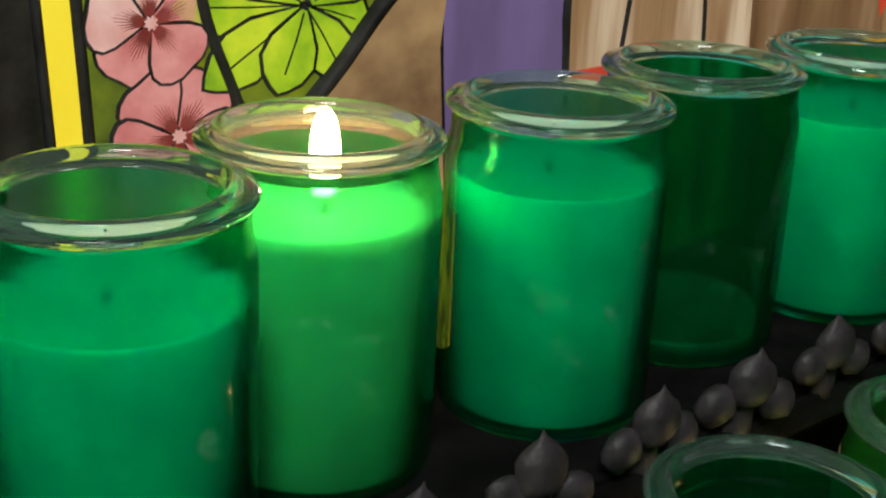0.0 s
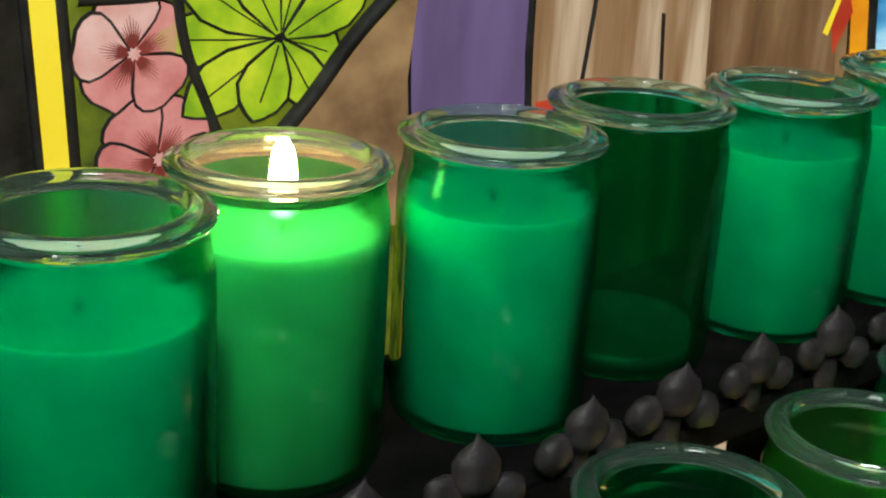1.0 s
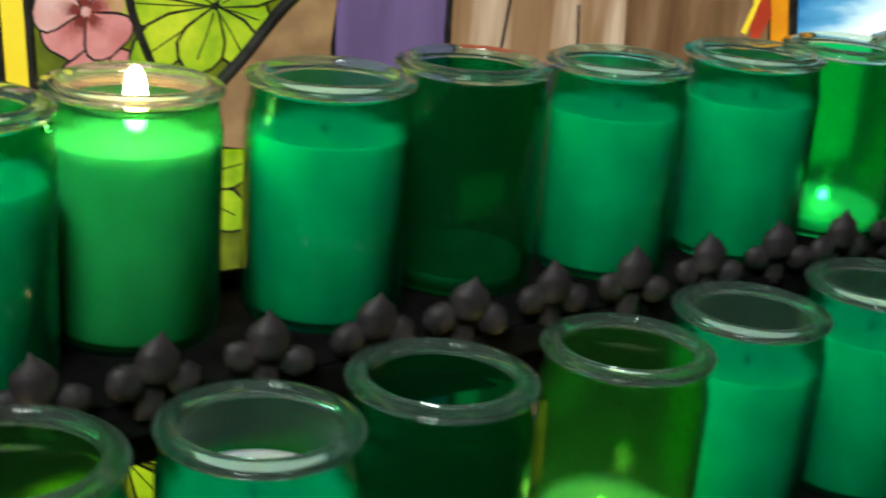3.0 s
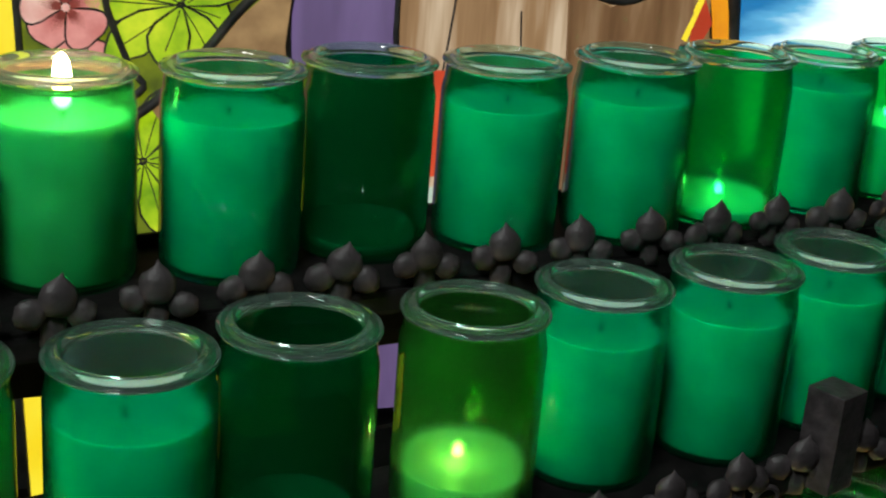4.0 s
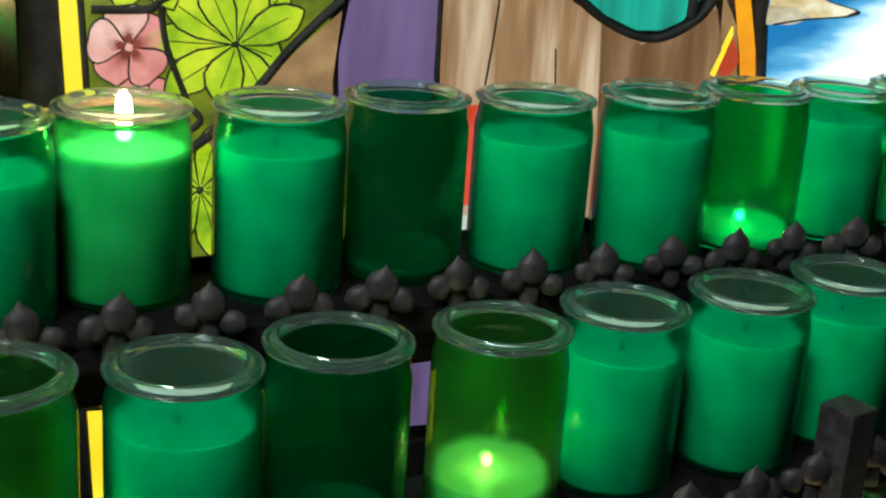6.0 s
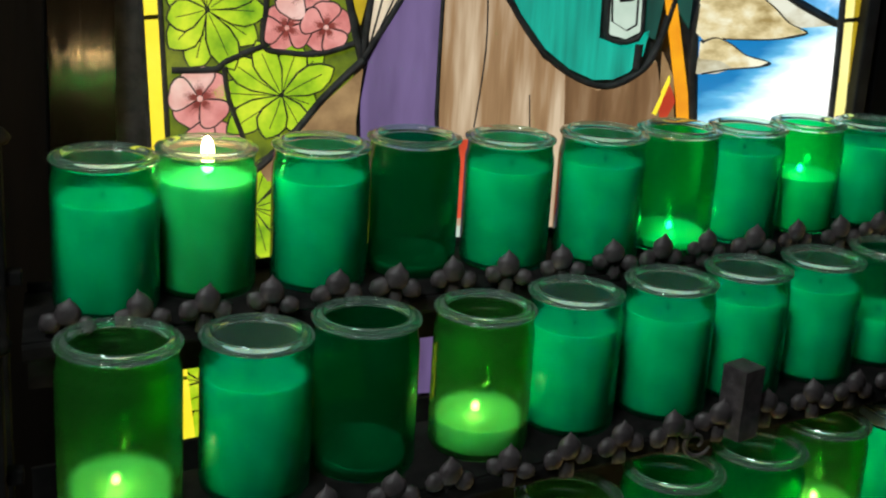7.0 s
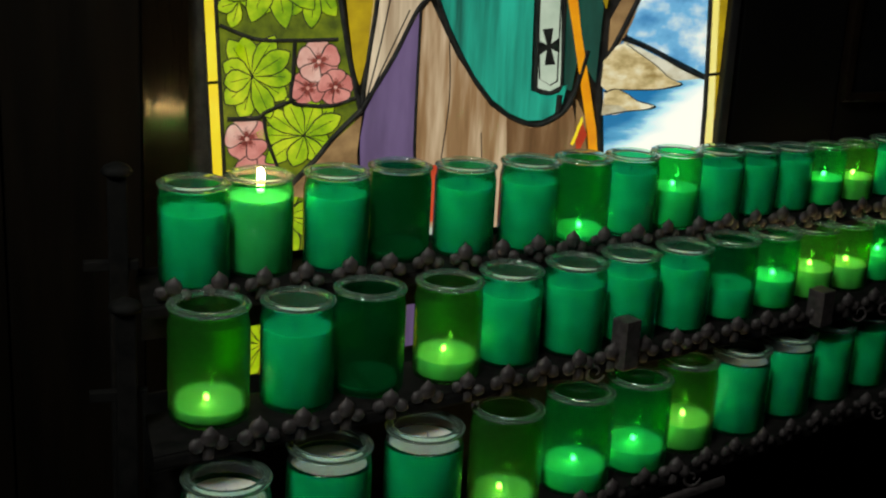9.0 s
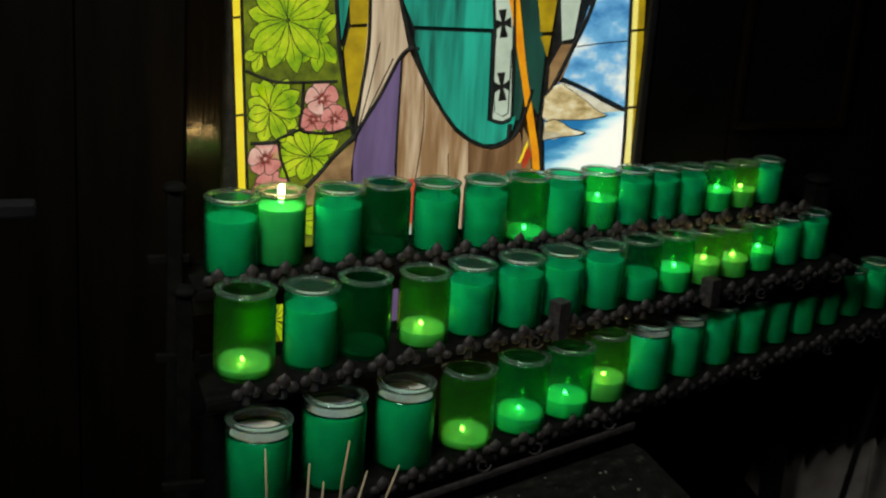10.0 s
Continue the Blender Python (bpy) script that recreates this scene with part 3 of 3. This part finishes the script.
lead([(20.4, 23.9), (19.7, 19.4), (19.6, 8), (19.5, -6)], 0.52)
lead([(26.0, -6), (26.0, 10), (26.1, 19.1), (27.4, 32), (27.7, 34.6)], 0.3)
lead([(27.9, 55), (28.0, 43), (29.3, 36.5), (31.6, 29.1), (34.9, 23.1), (38.9, 20.3), (42.0, 21.0), (43.8, 23.1), (45.6, 28.0)], 0.44, 0.003)
lead([(33.5, 20.0), (33.3, 14.0), (33.0, 4.0)], 0.04, 0.002)
lead([(30.6, 31.0), (30.2, 24.0), (28.6, 16.0)], 0.08, 0.002)
lead([(40.7, 36), (39.7, 24.6), (39.8, 24.1), (40.2, 23.8), (41.2, 23.6), (42.1, 23.8), (42.5, 24.4), (43.4, 34), (43.7, 41.7)], 0.32, 0.0045, 0)
lead([(40.8, 36), (40.9, 45), (41.0, 55)], 0.32, 0.0045)
lead([(42.3, 23.4), (42.0, 21.4)], 0.56, 0.003, 0)
lead([(46.6, 8), (46.4, 19), (47.0, 25.2), (49.9, 30.6), (54.2, 38.6), (55.2, 44), (55.3, 55)], 0.48, 0.003)
lead([(49.2, 28.9), (52.1, 27.6), (55.0, 25.4), (57.7, 23.7)], 0.32, 0.0045)
lead([(51.9, 33.4), (56, 33.5), (59.2, 33.4)], 0.12, 0.003)
lead([(56.7, -11), (56.5, 8), (58.2, 24), (61.0, 55)], 0.35, 0.0045)

lead([(24.6, 37), (22.8, 30.5), (20.9, 24.6)], 0.1, 0.003)
lead([(26.4, 34.5), (23.6, 29.4), (20.9, 24.4)], 0.08, 0.003)
part("side_strip", box_mesh("side_strip", (0.774, 0.203, 0.830), (0.788, 0.2245, 1.68), 0.003), STEEL, panel, "dull grey metal edge of the light box")

# ---- votive candles ----
RIM = 0.038


def jar_mesh(r, h, collar):
    """The green glass wall, with its finely ringed neck unless the collar is of another glass."""
    b = 0.98 * r
    outer = [(0, 0), (b * 0.86, 0), (b * 0.95, 0.03 * r), (b * 0.985, 0.10 * r), (b, 0.18 * r), (b, h - 0.62 * r), (b * 0.995, h - 0.52 * r), (b * 0.975, h - 0.42 * r)]
    if not collar:
        outer += [(b * 0.955, h - 0.37 * r), (b * 0.962, h - 0.33 * r), (b * 0.950, h - 0.29 * r), (b * 0.955, h - 0.25 * r), (b * 0.935, h - 0.20 * r), (b * 0.93, h - 0.152 * r)]
    inner = [(rr - 0.055 * r, z) for rr, z in reversed(outer[4:])] + [(b * 0.90, 0.10 * r), (0, 0.095 * r)]
    return lathe("glass_jar", outer + inner, 44)


def collar_mesh(r, h):
    b = 0.97 * r
    outer = [(b * 0.975, h - 0.42 * r), (b * 0.968, h - 0.39 * r), (b * 0.982, h - 0.35 * r), (b * 0.962, h - 0.31 * r), (b * 0.972, h - 0.26 * r), (b * 0.948, h - 0.21 * r), (b * 0.94, h - 0.165 * r)]
    inner = [(rr - 0.055 * r, z) for rr, z in reversed(outer)]
    return lathe("collar", outer + inner, 44, closed=True)


def rim_mesh(r, h):
    """A flat outer lip with a raised ring round the opening."""
    profile = [(0.765, -0.16), (0.93, -0.152), (0.985, -0.125), (1.0, -0.09), (0.985, -0.058), (0.91, -0.048), (0.875, -0.032), (0.855, -0.006), (0.82, 0.008), (0.785, -0.004), (0.76, -0.05), (0.752, -0.11)]
    return lathe("rim", [(a * r, h + b * r) for a, b in profile], 56, closed=True)


def wax_mesh(r, h, fill, wide):
    b, top = wide * r, 0.11 * r + fill * (h - 0.3 * r)
    dip = 0.06 * r
    return lathe("wax", [(0, 0.115 * r), (b * 0.965, 0.115 * r), (b, 0.15 * r), (b, top - 0.03 * r), (b * 0.99, top), (b * 0.95, top - 0.01 * r), (b * 0.7, top - dip * 0.7), (b * 0.3, top - dip), (0, top - dip)], 40), top - dip


def flame_mesh(h):
    w = h * 0.17 if h > 0.015 else h * 0.36
    return lathe("flame", [(0, 0), (w * 0.7, h * 0.05), (w, h * 0.2), (w, h * 0.5), (w * 0.9, h * 0.70), (w * 0.7, h * 0.86), (w * 0.35, h * 0.96), (0, h)], 16)


LABELS = {"lit": "green glass votive candle, lit, burning with a small flame",
          "full": "green glass votive candle, unlit, nearly full of white wax",
          "low": "green glass votive candle burnt low, with a flame deep inside",
          "empty": "burnt-out dark green votive glass with an added disc at its base"}


# burnt-low candles whose painted-in glow is a cooler green than the others'
EMERALD = (106, 108, 112, 209, 212, 304, 305)


def votive_candle(x, y, z0, h, r, state, fill, group, seed, clear_top=False):
    thing = tagged(new("votive_candle"), LABELS[state], "candle", group)
    thing.matrix_world = pose(x, y, z0)
    jar = part("glass_jar", jar_mesh(r, h, clear_top), {"empty": GREEN_DEEP, "low": EMERALD_HAZY_GLOW if seed in EMERALD else GREEN_HAZY_GLOW, "lit": GREEN_FLAME_LIT}.get(state, GREEN), thing)
    jar.visible_shadow = False
    if clear_top:
        part("collar", collar_mesh(r, h), COLLAR, jar, "clear glass collar with fine rings").visible_shadow = False
    if state == "lit":
        # added inner ring that carries the halo round the flame
        part("neck", lathe("neck", [(0.80 * r, h - 0.13 * r), (0.815 * r, h - 0.26 * r), (0.79 * r, h - 0.26 * r), (0.775 * r, h - 0.13 * r)], 40, closed=True), FLAME_HALO, jar, "milky inner ring added for the flame's pinkish halo")
    part("rim", rim_mesh(r, h), CLEAR, jar, "thick clear glass rim").visible_shadow = False
    if state == "empty":
        # added disc that stands in for the lighter ellipse of the glass base
        part("base_glow_disc", lathe("base_glow_disc", [(0, 0.115 * r), (0.80 * r, 0.115 * r), (0.87 * r, 0.16 * r), (0.87 * r, 0.28 * r), (0.80 * r, 0.25 * r), (0.3 * r, 0.20 * r), (0, 0.20 * r)], 40), BASE_DISC, thing, "thin dim disc added for the glow of the glass base")
        return thing
    me, top = wax_mesh(r, h, fill, 0.87 if clear_top else 0.885)
    part("wax", me, WAX, thing, "white wax")
    rnd = random.Random(seed)
    ox, oy = rnd.uniform(-0.08, 0.08) * r, rnd.uniform(-0.08, 0.08) * r
    length = {"full": 0.012 if clear_top else 0.006, "lit": 0.008, "low": 0.004}[state]
    part("wick", tube("wick", [(ox, oy, top - 0.002), (ox + 0.0004, oy, top + length * 0.5), (ox + rnd.uniform(-1, 1) * 0.0015, oy, top + length)], 0.0009), WICK, thing, "blue-black wick")
    if state in ("lit", "low"):
        tall = 0.030 if state == "lit" else 0.0062
        part("flame", flame_mesh(tall), FLAME if state == "lit" else FLAME_SMALL, thing, "glowing yellow-white flame", pose(ox, oy, top + length * 0.8))
    return thing


# each row: x, y, size
ROW_A = [(0.002, 0.000, 1.13), (0.083, 0.028, 1.10), (0.176, 0.023, 1.09), (0.259, 0.041, 1.07), (0.343, 0.037, 1.04), (0.428, 0.035, 1.04), (0.505, 0.049, 1.01), (0.579, 0.061, 0.97), (0.650, 0.077, 0.94), (0.719, 0.083, 0.90), (0.783, 0.099, 0.85), (0.843, 0.109, 0.81), (0.902, 0.118, 0.78), (0.959, 0.129, 0.76), (1.017, 0.141, 0.76)]
ROW_B = [(0.007, -0.103, 1.25), (0.109, -0.097, 1.16), (0.196, -0.084, 1.15), (0.294, -0.079, 1.10), (0.378, -0.060, 1.07), (0.464, -0.056, 1.06), (0.543, -0.040, 1.03), (0.622, -0.028, 1.00), (0.697, -0.014, 0.97), (0.768, 0.001, 0.93), (0.835, 0.016, 0.88), (0.899, 0.030, 0.84), (0.959, 0.045, 0.81), (1.020, 0.057, 0.80), (1.081, 0.069, 0.80)]
ROW_C = [(0.016, -0.186, 1.34), (0.138, -0.154, 1.33), (0.254, -0.140, 1.26), (0.363, -0.121, 1.20), (0.461, -0.107, 1.17), (0.549, -0.089, 1.12), (0.629, -0.059, 1.09), (0.712, -0.046, 1.06), (0.790, -0.026, 1.02), (0.864, -0.007, 0.97), (0.934, 0.010, 0.92), (1.000, 0.028, 0.87), (1.064, 0.042, 0.84), (1.126, 0.060, 0.82), (1.187, 0.076, 0.82), (1.250, 0.087, 0.83)]
# l: lit near the top, f: nearly full, o: burnt low, e: empty
FILL_A = [("full", .76), ("lit", .82), ("full", .81), ("empty", 0), ("full", .81), ("full", .82), ("low", .08), ("full", .84), ("low", .52), ("full", .84), ("full", .82), ("full", .85), ("low", .45), ("low", .40), ("full", .85)]
FILL_B = [("low", .10), ("full", .775), ("empty", 0), ("low", .20), ("full", .80), ("full", .81), ("full", .82), ("full", .82), ("full", .42), ("low", .40), ("low", .42), ("low", .36), ("low", .42), ("full", .88), ("full", .86)]
FILL_C = [("full", .87), ("full", .88), ("full", .90), ("low", .10), ("low", .22), ("low", .24), ("low", .30), ("full", .88), ("full", .88), ("full", .88), ("full", .86), ("full", .88), ("full", .86), ("full", .88), ("full", .88), ("full", .88)]


# height and line of each shelf
def base_a(x):
    return 1.0730 + 0.0442 * x


def base_b(x):
    return 0.9476 + 0.0788 * x


def base_c(x):
    return 0.7640 + 0.1252 * x


def line_a(x):
    return 0.0052 + 0.1156 * x


def line_b(x):
    return -0.1163 + 0.1580 * x


def line_c(x):
    return -0.1913 + 0.2141 * x


for rows, fills, base, group, seed in ((ROW_A, FILL_A, base_a, "candles on the upper tier", 100), (ROW_B, FILL_B, base_b, "candles on the middle tier", 200), (ROW_C, FILL_C, base_c, "candles on the lower tier", 300)):
    for i, ((x, y, s), (state, fill)) in enumerate(zip(rows, fills)):
        votive_candle(x, y, base(x) + 0.001, 0.111 * s, RIM * s, state, fill, group, seed + i, seed == 300 and i in (0, 1, 2, 7, 8))

# ---- the iron rack ----
rack = tagged(new("candle_rack"), "black wrought iron candle rack with three tiers and leaf-shaped finials", "candle rack")


def finial_mesh(seed):
    """A hammered, pointed bud between two round lobes on a short stem."""
    bm = bmesh.new()
    rnd = random.Random(seed)

    def blob(profile, m, squash):
        me = lathe("lobe", profile, 10, squash)
        me.transform(m)
        bm.from_mesh(me)
        bpy.data.meshes.remove(me)

    tilt = rnd.uniform(-7, 7)
    bud = [(0, 0), (0.0052, 0.0004), (0.0080, 0.0036), (0.0091, 0.0074), (0.0088, 0.0112), (0.0070, 0.0146), (0.0038, 0.0170), (0.0014, 0.0192), (0, 0.0216)]
    blob(bud, pose(0, 0, -0.0216, 0, tilt, 0), 0.55)
    for side in (-1, 1):
        k = rnd.uniform(0.90, 1.12)
        leaf = [(0, -0.0006), (0.0040 * k, 0.0004), (0.0070 * k, 0.0040), (0.0074 * k, 0.0080), (0.0058 * k, 0.0114), (0.0024 * k, 0.0134), (0, 0.0142)]
        blob(leaf, pose(side * 0.0058, 0.0008, -0.0250 + rnd.uniform(-0.001, 0.002), 0, side * rnd.uniform(48, 70), 0), 0.55)
    blob([(0, 0), (0.0056, 0.001), (0.0060, 0.006), (0.0058, 0.013), (0, 0.019)], Matrix.Translation((0, 0.0036, -0.0375)), 0.5)
    for v in bm.verts:
        v.co += Vector((rnd.uniform(-1, 1), rnd.uniform(-1, 1), rnd.uniform(-1, 1))) * 0.00042
    me = bpy.data.meshes.new("finial")
    bm.to_mesh(me)
    bm.free()
    me.shade_smooth()
    me.materials.append(IRON)
    return me


def scroll_mesh():
    """A leafy tendril of flat iron that curls in at its end."""
    me = mesh_of("scroll", [], [])
    bm = bmesh.new()
    rows = []
    for k in range(22):
        a = radians(-165 + 19 * k)
        r = 0.0125 - 0.00042 * k
        w = 0.0042 * math.sin(math.pi * (0.12 + 0.80 * k / 21)) ** 0.8 * (1.25 - 0.6 * k / 21)
        c, n = Vector((r * math.cos(a), 0, r * math.sin(a))), Vector((math.cos(a), 0, math.sin(a)))
        rows.append([bm.verts.new(c + n * w * u + Vector((0, v, 0))) for u, v in ((-0.5, 0), (0, -0.0016), (0.5, 0), (0, 0.0016))])
    for p, q in zip(rows, rows[1:]):
        for k in range(4):
            bm.faces.new((p[k], p[(k + 1) % 4], q[(k + 1) % 4], q[k]))
    bm.faces.new(rows[0])
    bm.faces.new(rows[-1])
    bmesh.ops.recalc_face_normals(bm, faces=bm.faces[:])
    bm.to_mesh(me)
    bm.free()
    me.shade_smooth()
    me.materials.append(IRON)
    return me


FINIALS, SCROLL = [finial_mesh(k) for k in range(7)], scroll_mesh()


def step(x):
    return 0.0527 - 0.0115 * x


def tier(base, line, first, last, tip, x_start):
    xs = [first + (last - first) * k / 24 for k in range(25)]
    part("shelf", sweep("shelf", [(x, line(x) - 0.004, base(x) - 0.0035) for x in xs], 0.055, 0.0035), IRON_DEEP, rack)
    part("rail", sweep("rail", [(x, line(x) - 0.0612, base(x) - 0.010) for x in xs], 0.002, 0.007), IRON_DEEP, rack)
    x = x_start
    while x < last:
        rnd = random.Random(int(x * 1e5))
        s = 1.22 * step(x) / 0.0527 * rnd.uniform(0.93, 1.05)
        m = pose(x, line(x) - 0.066, base(x) + tip * (0.4 + 0.6 * step(x) / 0.0527), rnd.uniform(-4, 4), rnd.uniform(-5, 5), rnd.uniform(-12, 12)) @ Matrix.Scale(s, 4)
        part("finial", FINIALS[rnd.randrange(7)], IRON, rack, m=m)
        if rnd.random() < 0.3:
            part("scroll", SCROLL, IRON, rack, m=pose(x + step(x) * 0.5, line(x) - 0.066, base(x) - 0.009, 0, rnd.uniform(-25, 25), 180 * (rnd.random() < 0.5)) @ Matrix.Scale(0.95 * s, 4))
        x += step(x)


tier(base_a, line_a, -0.062, 1.07, 0.034, -0.0285)
tier(base_b, line_b, -0.062, 1.14, 0.026, -0.001)
tier(base_c, line_c, -0.050, 1.31, 0.026, -0.005)


def post(x, y, z0, z1, half, cap=True):
    bm = box(bmesh.new(), (x - half, y - half, z0), (x + half, y + half, z1), 0.002)
    me = from_bm("post", bm)
    p = part("post", me, IRON_DEEP, rack)
    if cap:
        c = lathe("cap", [(0, 0), (half * 1.5, 0), (half * 1.7, 0.004), (half * 1.3, 0.010), (half * 0.5, 0.014), (0, 0.015)], 20)
        part("cap", c, IRON_DEEP, p, m=pose(x, y, z1))
    return p


post(-0.085, 0.0, 0.0, 1.208, 0.011)
post(-0.085, -0.115, 0.0, 1.085, 0.011)
post(1.12, 0.13, 0.0, 1.16, 0.016)
for x, y, z in ((0.518, -0.100, 1.038), (0.816, -0.052, 1.046)):
    me = box_mesh("post_block", (-0.0125, -0.0125, 0), (0.0125, 0.0125, z - base_b(x) + 0.014), 0.0008)
    part("post_block", me, IRON, rack, m=pose(x, y, base_b(x) - 0.014, 0, 0, 24))
for y, z in ((0.0, 1.100), (-0.112, 0.985), (-0.187, 0.812)):
    part("cross_bar", box_mesh("cross_bar", (-0.125, y - 0.006, z - 0.006), (-0.062, y + 0.006, z + 0.006), 0.0015), IRON_DEEP, rack)

RX = [-0.06 + 0.145 * k for k in range(9)]
part("back_rail", sweep("back_rail", [(x, line_a(x) + 0.050, base_a(x) - 0.001) for x in RX], 0.003, 0.008), IRON_DEEP, rack)
part("apron", sweep("apron", [(x, line_a(x), base_a(x) - 0.0365) for x in RX], 0.004, 0.0285), IRON_DEEP, rack)
part("riser", sweep("riser", [(x, line_a(x) - 0.004, base_b(x) - 0.068) for x in RX], 0.004, 0.062), IRON_DEEP, rack)
# Added black sheet that hides the pale glass behind the gaps between jars.
part("gap_sheet", sweep("gap_sheet", [(x, line_a(x) + 0.006, (base_a(x) + base_b(x)) / 2 - 0.034) for x in (0.35, 0.6, 0.85, 1.10)], 0.002, 0.045), IRON_DEEP, rack)
part("riser", sweep("riser", [(x, line_b(x) + 0.03, base_c(x) + 0.02) for x in RX], 0.004, 0.10), IRON_DEEP, rack)

# ---- tray in front with grit, and the lighting tapers ----
tray = tagged(new("grit_tray"), "dark tray of grit and small pebbles below the lowest tier", "tray")
TX = [-0.1 + 0.085 * k for k in range(10)]
part("tray_lip", sweep("tray_lip", [(x, line_c(x) - 0.072, base_c(x) - 0.032) for x in TX], 0.0035, 0.006), IRON, tray)
part("grit", sweep("grit", [(x, line_c(x) - 0.20, base_c(x) - 0.075) for x in TX], 0.125, 0.02), STONE, tray, "dark grit with pale specks")
for x in (-0.08, 0.55):
    part("leg", box_mesh("leg", (x - 0.015, line_c(x) - 0.22, 0), (x + 0.015, line_c(x) - 0.19, base_c(x) - 0.09), 0.003), IRON_DEEP, tray)
pebble = lathe("pebble", [(0, -0.6), (0.7, -0.4), (1, 0), (0.75, 0.45), (0, 0.65)], 7, 0.8)
rnd = random.Random(9)
for k in range(70):
    x, y = rnd.uniform(0.15, 0.62), rnd.uniform(-0.30, -0.09)
    part("pebble", pebble, PEBBLE, tray, m=pose(x, line_c(x) + y, base_c(x) - 0.0545, rnd.uniform(-30, 30), rnd.uniform(-30, 30), rnd.uniform(0, 360)) @ Matrix.Scale(rnd.uniform(0.0012, 0.0034), 4))

plinth = tagged(new("stone_plinth"), "pale grey stone plinth in the shade under the panelling", "plinth")
for x0, x1, z0, z1 in ((1.02, 1.24, 0.0, 0.30), (1.242, 1.95, 0.0, 0.30), (1.02, 1.39, 0.302, 0.70), (1.392, 1.95, 0.302, 0.70)):
    part("stone_block", box_mesh("stone_block", (x0, 0.18, z0), (x1, 0.204, z1), 0.003), PALE_STONE, plinth)


def ragged_skirt():
    """A black hanging cut along a slope into drooping leaf points."""
    rnd = random.Random(4)
    lower, x = [], 1.095
    while x < 1.6:
        w = rnd.uniform(0.030, 0.052)
        edge = 0.562 + 0.17 * (x - 1.095)
        drop = rnd.uniform(0.018, 0.040)
        lower += [(x, edge), (x + w * 0.3, edge - drop * 0.4), (x + w * 0.45, edge - drop), (x + w * 0.6, edge - drop * 0.3)]
        x += w
    lower = [(1.00, 0.40), (1.125, 0.475), (1.08, 0.525)] + lower
    pts = lower + [(1.66, 0.72), (1.00, 0.72)]
    bm = bmesh.new()
    f = bm.faces.new([bm.verts.new((x, 0.165, z)) for x, z in pts])
    top = bmesh.ops.extrude_face_region(bm, geom=[f])
    bmesh.ops.translate(bm, vec=(0, 0.006, 0), verts=[v for v in top["geom"] if isinstance(v, bmesh.types.BMVert)])
    bmesh.ops.recalc_face_normals(bm, faces=bm.faces[:])
    return from_bm("skirt", bm)


part("skirt", ragged_skirt(), IRON_DEEP, rack, "black iron skirt with drooping leaf points")
rail_post = tagged(part("iron_upright", sweep("iron_upright", [(1.19, 0.10, 0.0), (1.271, 0.10, 0.495), (1.292, 0.10, 0.63), (1.309, 0.10, 0.72), (1.32, 0.10, 0.90)], 0.010, 0.004), IRON_DEEP), "slanting black iron upright before the plinth", "upright")
bar = tagged(part("metal_bar", box_mesh("metal_bar", (-0.95, -0.362, 1.282), (-0.297, -0.338, 1.302), 0.004), STEEL), "dull grey metal bar with a squared end", "bar")
bar_stand = part("bar_stand", box_mesh("bar_stand", (-0.90, -0.36, 0), (-0.875, -0.34, 1.282), 0.003), IRON_DEEP, bar)
frame_thing = tagged(new("picture_frame"), "dark brown wooden picture frame on the panelling", "picture frame")
for x in (0.960, 1.185):
    part("frame_side", box_mesh("frame_side", (x, 0.186, 1.245), (x + 0.014, 0.2045, 1.70), 0.003), FRAME, frame_thing)
for z, name in ((1.245, "frame_bottom"), (1.686, "frame_top")):
    part(name, box_mesh(name, (0.974, 0.186, z), (1.185, 0.2045, z + 0.014), 0.003), FRAME, frame_thing)
part("picture", box_mesh("picture", (0.974, 0.194, 1.259), (1.185, 0.2045, 1.686)), UNLIT_WALL, frame_thing)

for x, z, dx in ((-0.008, 0.944, 0.004), (0.054, 0.917, -0.002), (0.075, 0.887, -0.003), (0.109, 0.946, -0.010), (0.137, 0.898, -0.020), (0.183, 0.903, -0.026)):
    t = tagged(new("lighting_taper", tube("lighting_taper", [(x, -0.35, z), (x + dx * 0.8, -0.352, z - 0.06), (x + dx * 2.2, -0.36, base_c(x) - 0.06)], 0.0019, 8)), "thin pale wooden lighting taper standing in the tray", "taper", "tapers in the tray")
    t.data.materials.append(TAPER)
